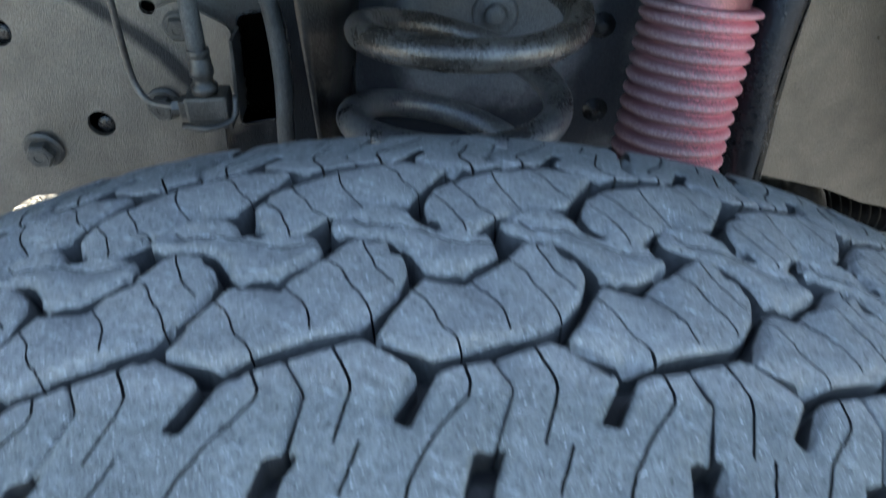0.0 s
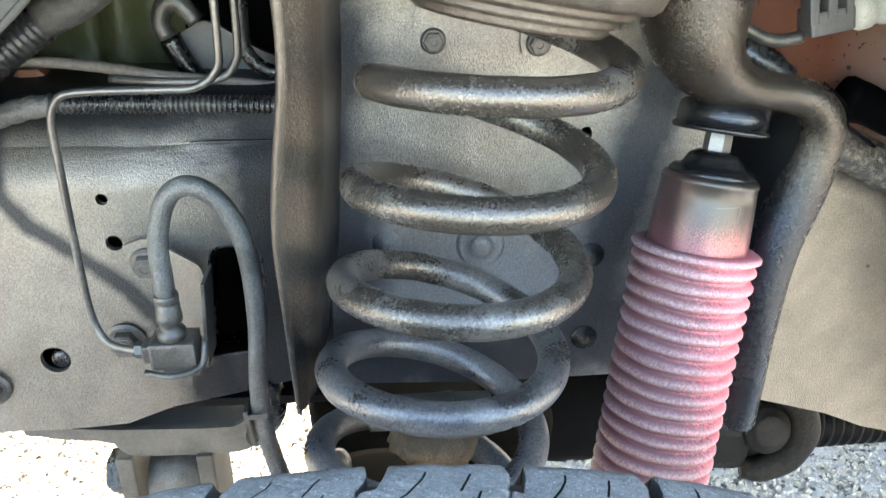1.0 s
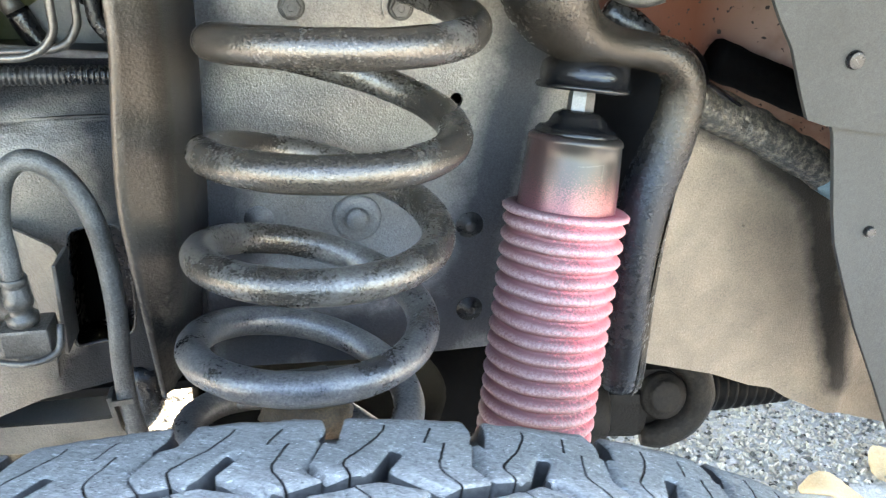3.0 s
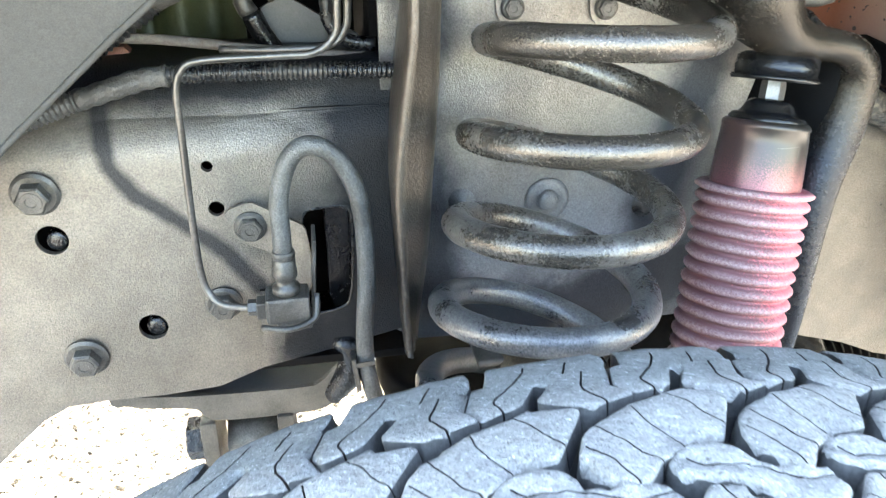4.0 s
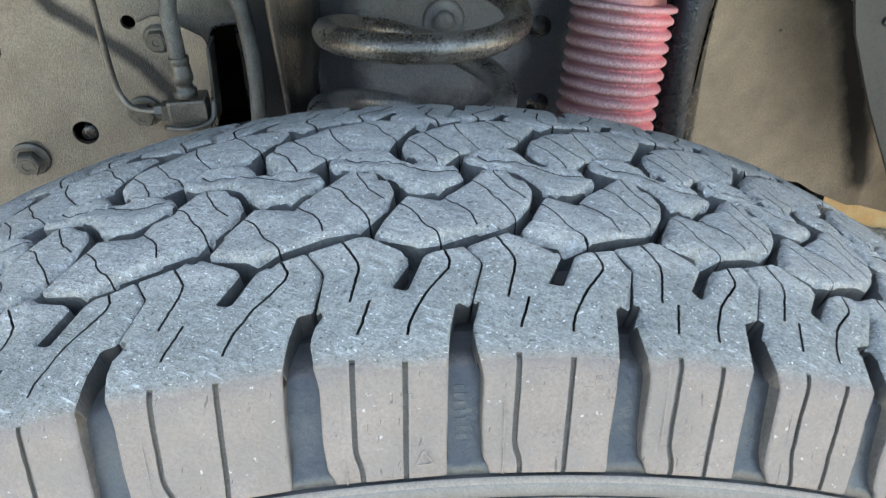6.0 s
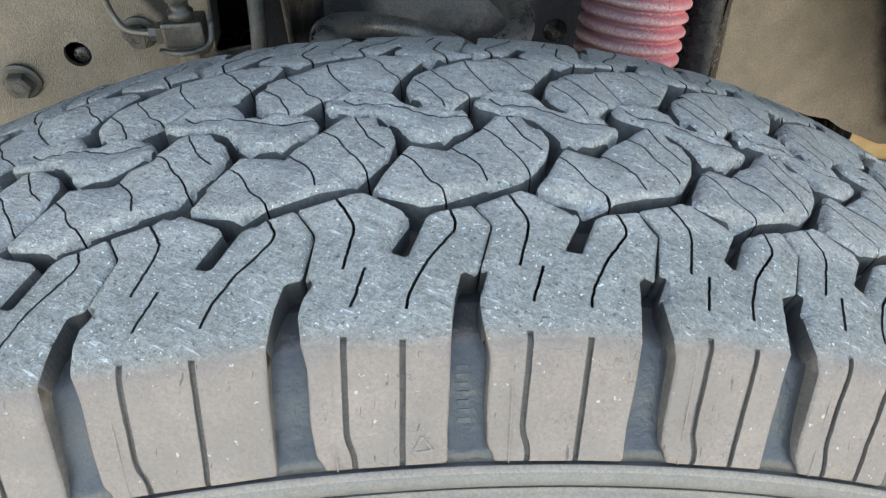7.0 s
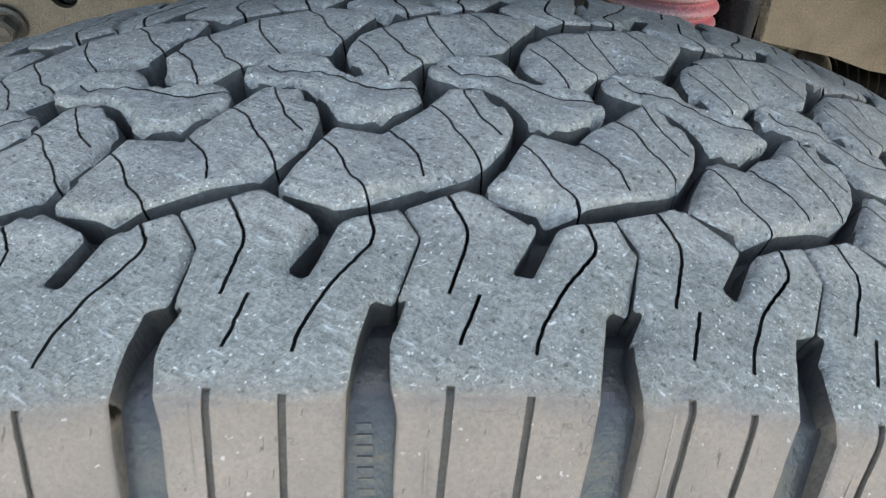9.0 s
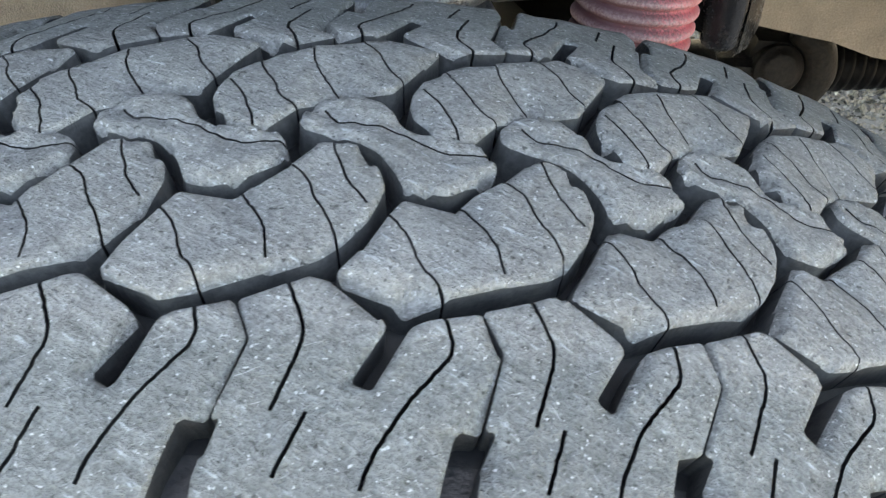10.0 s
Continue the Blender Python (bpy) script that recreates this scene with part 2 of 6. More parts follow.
    colour = mixc(nt, calc(nt, "MULTIPLY", calc(nt, "MULTIPLY", hair, some), 0.6), colour, (0.05, 0.047, 0.045))
    nt.links.new(colour, bsdf.inputs["Base Color"])
    nt.links.new(calc(nt, "ADD", 0.62, calc(nt, "MULTIPLY", coarse, 0.25)), bsdf.inputs["Roughness"])
    bsdf.inputs["Specular IOR Level"].default_value = 0.35
    flat = calc(nt, "SUBTRACT", 1.0, calc(nt, "MULTIPLY", side, 0.7))
    bump(nt, bsdf, calc(nt, "MULTIPLY", flat, calc(nt, "ADD", calc(nt, "MULTIPLY", fine, 0.5), calc(nt, "ADD", calc(nt, "MULTIPLY", tiny, 0.5), calc(nt, "MULTIPLY", streak, 0.7)))), 1.0, 0.0019)
    return m


def flank_rubber():
    """Walls of the tread blocks: dark grey with fine ribs down them, darker in the shoulder grooves where their shade
    is painted in, dusty tan on the shoulder.
    """
    m, nt, bsdf, vec = shader("block_flank_rubber")
    at = nt.nodes.new("ShaderNodeAttribute")
    at.attribute_name = "u"
    coarse, fine = noise_tex(nt, vec, 60, 4), noise_tex(nt, vec, 700, 4, 0.7)
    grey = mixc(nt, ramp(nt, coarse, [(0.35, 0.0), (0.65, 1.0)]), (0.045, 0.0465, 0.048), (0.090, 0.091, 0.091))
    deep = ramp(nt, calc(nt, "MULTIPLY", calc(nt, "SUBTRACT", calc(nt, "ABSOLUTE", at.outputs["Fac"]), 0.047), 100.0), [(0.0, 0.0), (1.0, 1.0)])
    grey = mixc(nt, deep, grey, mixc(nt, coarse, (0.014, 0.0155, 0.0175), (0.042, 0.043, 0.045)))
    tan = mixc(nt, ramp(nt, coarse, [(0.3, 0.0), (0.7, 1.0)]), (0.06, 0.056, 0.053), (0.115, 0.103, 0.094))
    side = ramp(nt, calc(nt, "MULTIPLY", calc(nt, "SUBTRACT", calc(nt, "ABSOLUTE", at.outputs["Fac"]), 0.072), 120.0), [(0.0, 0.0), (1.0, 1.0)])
    n = nt.nodes.new("ShaderNodeMix")
    n.data_type, n.blend_type = "RGBA", "MULTIPLY"
    n.inputs[0].default_value = 1.0
    nt.links.new(mixc(nt, side, grey, tan), n.inputs[6])
    nt.links.new(ramp(nt, fine, [(0.36, 0.75), (0.64, 1.2)]), n.inputs[7])
    nt.links.new(n.outputs[2], bsdf.inputs["Base Color"])
    bsdf.inputs["Roughness"].default_value = 0.6
    ribs = nt.nodes.new("ShaderNodeMapping")
    ribs.vector_type = "TEXTURE"
    ribs.inputs["Scale"].default_value = (1 / 900, 1 / 900, 1 / 90)
    nt.links.new(vec, ribs.inputs["Vector"])
    bump(nt, bsdf, calc(nt, "ADD", noise_tex(nt, ribs.outputs[0], 1.0, 2), calc(nt, "MULTIPLY", fine, 0.6)), 0.45, 0.0007)
    return m


def boot_rubber():
    """Pink-red bellows rubber under a speckled black overspray that thins from one side to the other."""
    m, nt, bsdf, vec = shader("boot_rubber")
    x = axis_of(nt, vec, 0)
    sp = noise_tex(nt, vec, 620, 3, 0.75)
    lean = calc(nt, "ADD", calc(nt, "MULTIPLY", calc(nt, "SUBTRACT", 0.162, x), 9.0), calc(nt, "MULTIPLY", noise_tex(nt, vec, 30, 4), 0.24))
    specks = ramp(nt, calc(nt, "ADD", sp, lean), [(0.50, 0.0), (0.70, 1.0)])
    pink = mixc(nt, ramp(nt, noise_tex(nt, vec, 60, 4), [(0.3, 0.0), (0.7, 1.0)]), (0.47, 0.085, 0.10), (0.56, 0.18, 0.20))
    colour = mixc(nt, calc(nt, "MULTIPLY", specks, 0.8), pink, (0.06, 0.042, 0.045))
    at = nt.nodes.new("ShaderNodeAttribute")
    at.attribute_name = "ridge"
    frost = calc(nt, "MULTIPLY", at.outputs["Fac"], ramp(nt, noise_tex(nt, vec, 700, 3, 0.7), [(0.36, 0.2), (0.62, 1.0)]))
    colour = mixc(nt, calc(nt, "MULTIPLY", frost, 0.5), colour, (0.54, 0.43, 0.425))
    nt.links.new(colour, bsdf.inputs["Base Color"])
    bsdf.inputs["Roughness"].default_value = 0.6
    bump(nt, bsdf, sp, 0.4, 0.0004)
    return m


def shock_paint():
    """Grey metallic damper body that turns pink towards its foot and a dull brown-pink on its -x side."""
    m, nt, bsdf, vec = shader("shock_paint")
    z = axis_of(nt, vec, 2)
    sp = noise_tex(nt, vec, 1500, 3, 0.75)
    low = calc(nt, "ADD", calc(nt, "MULTIPLY", calc(nt, "SUBTRACT", 0.668, z), 24.0), calc(nt, "MULTIPLY", calc(nt, "SUBTRACT", sp, 0.5), 1.6))
    colour = mixc(nt, ramp(nt, low, [(0.1, 0.0), (0.8, 1.0)]), (0.040, 0.036, 0.033), (0.42, 0.13, 0.145))
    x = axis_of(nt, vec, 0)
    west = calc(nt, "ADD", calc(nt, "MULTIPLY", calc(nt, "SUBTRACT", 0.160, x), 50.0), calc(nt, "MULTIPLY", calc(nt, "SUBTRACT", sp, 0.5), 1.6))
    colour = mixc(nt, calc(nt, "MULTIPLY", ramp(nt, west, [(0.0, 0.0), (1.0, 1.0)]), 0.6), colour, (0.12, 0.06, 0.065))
    nt.links.new(colour, bsdf.inputs["Base Color"])
    bsdf.inputs["Metallic"].default_value = 0.5
    bsdf.inputs["Roughness"].default_value = 0.3
    bump(nt, bsdf, sp, 0.3, 0.0002)
    return m


def gravel_mat(name, a, b):
    m, nt, bsdf, vec = shader(name)
    g = nt.nodes.new("ShaderNodeNewGeometry")
    per = ramp(nt, g.outputs["Random Per Island"], [(0.0, a), (0.14, a), (0.17, tuple(0.75 * c for c in b)), (0.8, b), (1.0, (0.38, 0.37, 0.36))])
    n = nt.nodes.new("ShaderNodeMix")
    n.data_type, n.blend_type = "RGBA", "MULTIPLY"
    n.inputs[0].default_value = 1.0
    nt.links.new(per, n.inputs[6])
    nt.links.new(ramp(nt, noise_tex(nt, vec, 260, 4), [(0.35, 0.8), (0.65, 1.1)]), n.inputs[7])
    nt.links.new(n.outputs[2], bsdf.inputs["Base Color"])
    bsdf.inputs["Roughness"].default_value = 0.85
    bump(nt, bsdf, noise_tex(nt, vec, 160, 5), 0.8, 0.004)
    return m


TREAD = tread_rubber()
# near-black, so the tread grooves carry shade in their colour
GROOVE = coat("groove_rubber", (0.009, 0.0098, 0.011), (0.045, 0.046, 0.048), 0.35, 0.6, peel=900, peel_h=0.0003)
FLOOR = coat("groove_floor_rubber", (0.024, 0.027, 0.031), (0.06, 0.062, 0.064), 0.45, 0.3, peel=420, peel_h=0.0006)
WALLRUB = coat("sidewall_rubber", (0.12, 0.107, 0.098), (0.19, 0.164, 0.14), 0.75, 0.6, peel=1200, peel_h=0.0002)
SHOULDER = coat("shoulder_mark_rubber", (0.13, 0.114, 0.103), (0.19, 0.165, 0.149), 0.5, 0.65, peel=1200, peel_h=0.0002)
BANDRUB = coat("rim_band_rubber", (0.075, 0.078, 0.082), (0.13, 0.13, 0.13), 0.5, 0.42, peel=1200, peel_h=0.0002)
# top gives the rail's rolled edge its shade as a dark tone
FRAME = stained_shaded("frame_undercoat", (0.172, 0.153, 0.130), (0.011, 0.0122, 0.0148), [(-0.199, 0.715), (-0.199, 0.689), (-0.195, 0.666), (-0.184, 0.649), (-0.160, 0.630), (-0.140, 0.612), (-0.124, 0.586)], 0.0075, edge=-0.098, rough=0.3, top=0.684, metal=0.45, peel=0.7, blots=[(-0.096, 0.540, 0.030), (-0.078, 0.536, 0.036), (-0.055, 0.56, 0.045)])
# low and blots put the tyre's dark reflection into the plate's colour
PLATE = stained_shaded("tower_undercoat", (0.200, 0.184, 0.165), (0.022, 0.026, 0.034), [(0.172, 0.80), (0.165, 0.74), (0.152, 0.69), (0.140, 0.64), (0.130, 0.60), (0.120, 0.55), (0.06, 0.532), (0.0, 0.540), (-0.016, 0.57), (-0.018, 0.635), (-0.030, 0.665), (-0.030, 0.700), (-0.018, 0.722), (-0.018, 0.745), (-0.034, 0.78), (-0.034, 0.84)], 0.026, rough=0.31, low=0.650, metal=0.7, peel=0.6, low_shade=(0.18, 0.187, 0.197), blots=[(-0.005, 0.535, 0.044), (0.050, 0.532, 0.042), (0.100, 0.538, 0.044), (0.145, 0.555, 0.046)])
PANEL = stained_shaded("panel_undercoat", (0.225, 0.183, 0.139), (0.008, 0.0075, 0.007), [(0.250, 0.672), (0.300, 0.650), (0.350, 0.612), (0.368, 0.560), (0.392, 0.47)], 0.016, rough=0.36, metal=0.4, peel=0.6)
BLACK = coat("black_chassis_paint", (0.009, 0.0095, 0.011), (0.055, 0.053, 0.051), 0.38, 0.24, metal=0.2, specks=0.08, peel_h=0.0008)
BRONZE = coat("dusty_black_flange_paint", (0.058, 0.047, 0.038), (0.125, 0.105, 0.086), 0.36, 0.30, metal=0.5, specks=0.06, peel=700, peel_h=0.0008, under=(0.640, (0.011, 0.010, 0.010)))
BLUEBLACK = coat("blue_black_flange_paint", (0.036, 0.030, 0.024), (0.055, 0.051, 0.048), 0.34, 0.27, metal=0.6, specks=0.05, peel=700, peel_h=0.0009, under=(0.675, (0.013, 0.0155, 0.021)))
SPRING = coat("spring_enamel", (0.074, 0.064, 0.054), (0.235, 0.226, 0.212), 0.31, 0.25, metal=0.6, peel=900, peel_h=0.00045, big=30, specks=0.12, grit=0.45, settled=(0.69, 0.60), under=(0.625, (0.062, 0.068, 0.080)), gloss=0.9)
DUSTY = coat("dusty_bracket_steel", (0.05, 0.046, 0.041), (0.135, 0.122, 0.105), 0.5, 0.5, metal=0.2, peel=800, peel_h=0.001, big=36)
RUBBER = coat("hose_rubber", (0.022, 0.0225, 0.022), (0.128, 0.127, 0.120), 0.52, 0.33, peel=1000, peel_h=0.0009, big=40, grit=0.5)
STEEL = coat("dusty_steel", (0.07, 0.067, 0.062), (0.165, 0.153, 0.136), 0.42, 0.36, metal=0.6, peel_h=0.0007, big=60)
PIPE = coat("dull_pipe_steel", (0.075, 0.072, 0.068), (0.17, 0.16, 0.145), 0.4, 0.28, metal=0.7)
BRIGHT = coat("bright_steel", (0.13, 0.125, 0.12), (0.15, 0.14, 0.13), 0.3, 0.38, metal=0.7)
OILY = coat("oily_black_rubber", (0.007, 0.007, 0.0075), (0.05, 0.047, 0.042), 0.4, 0.2, peel=300, peel_h=0.0006, gloss=0.35)
PLASTIC = coat("grey_liner_plastic", (0.036, 0.035, 0.032), (0.062, 0.06, 0.056), 0.6, 0.62, peel=750, peel_h=0.0006, gloss=0.2)
CASTING = coat("greasy_grey_casting", (0.008, 0.0075, 0.0072), (0.036, 0.031, 0.027), 0.42, 0.5, peel=420, peel_h=0.0012, gloss=0.1)
BELLOWS = coat("bellows_and_recess_black", (0.003, 0.003, 0.0033), (0.011, 0.0107, 0.0105), 0.3, 0.5, gloss=0.07)
RUST = coat("rust_red_primer", (0.16, 0.045, 0.028), (0.34, 0.155, 0.10), 0.55, 0.6, big=20)
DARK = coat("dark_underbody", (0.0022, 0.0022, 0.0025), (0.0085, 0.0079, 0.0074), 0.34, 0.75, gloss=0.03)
PALE = coat("pale_corrugated_plastic", (0.50, 0.48, 0.41), (0.40, 0.375, 0.32), 0.4, 0.5)
GREYPL = coat("grey_connector_plastic", (0.062, 0.06, 0.058), (0.11, 0.105, 0.098), 0.5, 0.5)
AMBER = coat("aged_amber_urethane", (0.055, 0.032, 0.014), (0.20, 0.150, 0.090), 0.42, 0.5, peel=300, peel_h=0.002, big=90, grit=0.6)
TAPE = coat("dusty_wrapped_tape", (0.022, 0.021, 0.020), (0.075, 0.071, 0.065), 0.55, 0.4, peel=160, peel_h=0.003)
GRAVEL = gravel_mat("gravel", (0.06, 0.054, 0.046), (0.44, 0.385, 0.31))
SOIL = gravel_mat("pale_gravel_bed", (0.25, 0.222, 0.184), (0.30, 0.268, 0.224))
LEAF = coat("dry_leaf", (0.42, 0.27, 0.13), (0.62, 0.48, 0.31), 0.5, 0.7)
BOOT, SHOCK = boot_rubber(), shock_paint()


# ---- mesh helpers ----
def mesh_of(name, verts, faces, mats, smooth=True, slots=None):
    me = bpy.data.meshes.new(name)
    me.from_pydata([tuple(v) for v in verts], [], faces)
    for m in mats if isinstance(mats, (list, tuple)) else [mats]:
        me.materials.append(m)
    if slots is not None:
        me.polygons.foreach_set("material_index", slots)
    me.polygons.foreach_set("use_smooth", [smooth] * len(me.polygons))
    me.update()
    return me


def thing(name, at, label, category, group="", kind=""):
    ob = new(name)
    ob.location = at
    ob.empty_display_size = 0.02
    return tagged(ob, label, category, group, kind)


def part(name, me, parent=None, label="", m=None):
    ob = new(name, me)
    if parent is not None:
        ob.parent = parent
        if parent.data is None:
            ob.matrix_parent_inverse = Matrix.Translation(parent.location).inverted()
    if m is not None:
        ob.matrix_basis = m
    return tagged(ob, label)


def join(*lumps):
    """Verts and faces of several lumps as one."""
    verts, faces = [], []
    for v, f in lumps:
        n = len(verts)
        verts += list(v)
        faces += [tuple(i + n for i in q) for q in f]
    return verts, faces


def glide(points, step=0.003):
    """A smooth line through points (Catmull-Rom); points may carry a radius as a fourth number."""
    p = np.array(points, float)
    ends = np.vstack([2 * p[0] - p[1], p, 2 * p[-1] - p[-2]])
    out = []
    for a, b, c, d in zip(ends[:-3], ends[1:-2], ends[2:-1], ends[3:]):
        n = max(2, int(np.linalg.norm((c - b)[:3]) / step))
        for t in np.arange(n) / n:
            out.append(0.5 * (2 * b + (c - a) * t + (2 * a - 5 * b + 4 * c - d) * t * t + (3 * b - a - 3 * c + d) * t ** 3))
    return np.array(out + [p[-1]])


def tube(points, radius, sides=14, step=0.003, ribs=0.0, pitch=0.004, flat=1.0, rough=0.0):
    """A round bar or hose along a smooth line; ribs: depth of its corrugation; flat: squeezes it sideways."""
    line = glide(points, step)
    rad = line[:, 3] if line.shape[1] == 4 else np.full(len(line), radius)
    line = line[:, :3]
    along = np.r_[0, np.cumsum(np.linalg.norm(np.diff(line, axis=0), axis=1))]
    if ribs:
        rad = rad + ribs * np.sin(2 * np.pi * along / pitch)
    tang = np.gradient(line, axis=0)
    tang /= np.linalg.norm(tang, axis=1)[:, None]
    side = np.cross(tang[0], (0.31, 0.17, 0.93))
    verts, faces = [], []
    for i, (p, t) in enumerate(zip(line, tang)):
        side = side - (side @ t) * t
        side /= np.linalg.norm(side)
        up = np.cross(t, side)
        for k in range(sides):
            a = 2 * np.pi * k / sides
            r = rad[i]
            if rough:
                r *= 1 + rough * noise.noise(Vector(p * 90) + Vector((3 * math.cos(a), 3 * math.sin(a), 0)))
            verts.append(p + r * (math.cos(a) * side + flat * math.sin(a) * up))
    n = len(line)
    for i in range(n - 1):
        for k in range(sides):
            a, b = i * sides + k, i * sides + (k + 1) % sides
            faces.append((a, b, b + sides, a + sides))
    faces += [tuple(range(sides))[::-1], tuple(range((n - 1) * sides, n * sides))]
    return verts, faces


def frame_of(way):
    w = np.array(way, float) / np.linalg.norm(way)
    s = np.cross(w, (0, 1, 0) if abs(w[1]) < 0.9 else (1, 0, 0))
    s /= np.linalg.norm(s)
    return s, np.cross(w, s), w


def lathe(origin, way, profile, sides=32, squash=None):
    """A turned body: profile rows of (distance along way, radius)."""
    s, t, w = frame_of(way)
    o = np.array(origin, float)
    verts, faces = [], []
    for d, r in profile:
        for k in range(sides):
            a = 2 * np.pi * (k + 0.5) / sides
            verts.append(o + d * w + r * (math.cos(a) * s + math.sin(a) * t))
    for i in range(len(profile) - 1):
        for k in range(sides):
            a, b = i * sides + k, i * sides + (k + 1) % sides
            faces.append((a, b, b + sides, a + sides))
    faces += [tuple(range(sides))[::-1], tuple(range((len(profile) - 1) * sides, len(profile) * sides))]
    return verts, faces


def block(centre, size, bevel=0.0015, turn=(0, 0, 0)):
    """A box with chamfered edges."""
    bm = bmesh.new()
    bmesh.ops.create_cube(bm, size=1.0, matrix=Matrix.Translation(centre) @ Euler([radians(a) for a in turn]).to_matrix().to_4x4() @ Matrix.Diagonal((*size, 1)))
    bmesh.ops.bevel(bm, geom=bm.edges[:] + bm.verts[:], offset=bevel, segments=2, affect="EDGES", profile=0.6)
    v, f = [tuple(x.co) for x in bm.verts], [tuple(x.index for x in q.verts) for q in bm.faces]
    bm.verts.index_update()
    f = [tuple(x.index for x in q.verts) for q in bm.faces]
    bm.free()
    return v, f


def ngon(cx, cz, rx, rz=None, n=20, turn=0.0):
    rz = rz or rx
    return [(cx + rx * math.cos(2 * math.pi * i / n + turn), cz + rz * math.sin(2 * math.pi * i / n + turn)) for i in range(n)]


def rounded(poly, cuts=2, share=0.22, most=1.0):
    """The polygon with its corners cut; most: the longest cut, in metres."""
    p = [np.array(q, float) for q in poly]
    for n in range(cuts):
        out = []
        for a, b in zip(p, p[1:] + p[:1]):
            s = min(share, most / 3 ** n / max(1e-6, np.linalg.norm(b - a)))
            out += [a + (b - a) * s, b - (b - a) * s]
        p = out
    return [tuple(q) for q in p]


def sheet(outline, holes, depth_at, thick, finest=0.03):
    """A pressed plate in x and z with holes through it; depth_at(x, z) is the y of its face, thick goes to +y; finest: the longest edge inside it."""
    bm = bmesh.new()
    rims = []
    for ring in [outline, *holes]:
        vs = [bm.verts.new((x, 0, z)) for x, z in ring]
        rims.append([bm.edges.new((a, b)) for a, b in zip(vs, vs[1:] + vs[:1])])
    bmesh.ops.triangle_fill(bm, use_beauty=True, use_dissolve=False, edges=bm.edges[:])
    for _ in range(5):
        long = [e for e in bm.edges if e.calc_length() > finest and not e.is_boundary]
        if not long:
            break
        bmesh.ops.subdivide_edges(bm, edges=long, cuts=1)
        bmesh.ops.triangulate(bm, faces=bm.faces[:])
    for f in bm.faces:
        if f.normal.y > 0:
            f.normal_flip()
    bm.verts.index_update()
    pts = [(v.co.x, v.co.z) for v in bm.verts]
    front = [(x, depth_at(x, z), z) for x, z in pts]
    verts, faces = list(front), [tuple(v.index for v in f.verts) for f in bm.faces]
    faces = [f if (Vector(front[f[1]]) - Vector(front[f[0]])).cross(Vector(front[f[2]]) - Vector(front[f[0]])).y < 0 else f[::-1] for f in faces]
    n = len(verts)
    rim = [(e.verts[0].index, e.verts[1].index) for e in bm.edges if e.is_boundary]
    verts += [(x, y + thick, z) for x, y, z in front]
    faces += [tuple(i + n for i in f[::-1]) for f in faces]
    # walls have vertices of their own, so that their edges stay crisp
    for a, b in rim:
        k = len(verts)
        verts += [front[a], front[b], verts[b + n], verts[a + n]]
        faces.append((k, k + 1, k + 2, k + 3))
    bm.free()
    return verts, faces


def hex_bolt(name, parent, at, way, head, flange, height=0.008, material=None, label=""):
    """A flanged hexagon bolt whose head points along way."""
    a = lathe(at, way, [(0.0, flange), (0.0015, flange), (0.0028, flange * 0.86), (0.003, head * 0.9)], 28)
    b = lathe(at, way, [(0.002, head * 1.155), (height - 0.0012, head * 1.155), (height, head * 1.0)], 6)
    c = lathe(at, way, [(height - 0.001, head * 0.82), (height + 0.0004, head * 0.72), (height + 0.0004, head * 0.4), (height - 0.0004, head * 0.3)], 20)
    ob = part(name, mesh_of(name, *a, material or STEEL, smooth=False), parent, label)
    part("hex_head", mesh_of("hex_head", *join(b, c), material or STEEL, smooth=False), ob)
    return ob


# ---- ground and the vehicle's dark shell ----
def build_ground():
    bm = bmesh.new()
    rows = [-60, -12, -4, -1.5, -0.5, 0.2, 0.7, 1.2, 1.8, 3, 6, 14, 60]
    grid = [[bm.verts.new((x, y, 0.0)) for x in [v - 0.0 for v in rows]] for y in rows]
    for i in range(len(rows) - 1):
        for j in range(len(rows) - 1):
            bm.faces.new((grid[i][j], grid[i][j + 1], grid[i + 1][j + 1], grid[i + 1][j]))
    me = bpy.data.meshes.new("ground")
    bm.to_mesh(me)
    bm.free()
    me.materials.append(SOIL)
    part("ground", me)
    tagged(bpy.data.objects["ground"], "pale gravel ground in bright sun", "ground", kind="structure")
    rng = random.Random(4)
    verts, faces = [], []
    shape = [(1, 0, 0), (0, 1, 0), (-1, 0, 0), (0, -1, 0), (0, 0, 1), (0, 0, -1)]
    tri = [(0, 1, 4), (1, 2, 4), (2, 3, 4), (3, 0, 4), (1, 0, 5), (2, 1, 5), (3, 2, 5), (0, 3, 5)]
    for _ in range(42000):
        x, y = rng.uniform(-0.85, 1.15), rng.uniform(0.68, 1.38)
        s = rng.choice((0.002, 0.0025, 0.003, 0.004, 0.005)) * rng.uniform(0.8, 1.2)
        a, n = rng.uniform(0, 6.28), len(verts)
        sx, sy, sz = s * rng.uniform(0.7, 1.3), s * rng.uniform(0.7, 1.3), s * rng.uniform(0.5, 0.9)
        for vx, vy, vz in shape:
            vx, vy = vx * sx + rng.uniform(-0.3, 0.3) * s, vy * sy + rng.uniform(-0.3, 0.3) * s
            verts.append((x + vx * math.cos(a) - vy * math.sin(a), y + vx * math.sin(a) + vy * math.cos(a), vz * sz + sz * 0.45))
        faces += [tuple(i + n for i in q) for q in tri]
    ob = part("gravel", mesh_of("gravel", verts, faces, GRAVEL, smooth=False))
    tagged(ob, "loose pale grey and white gravel stones", "gravel", kind="stuff")


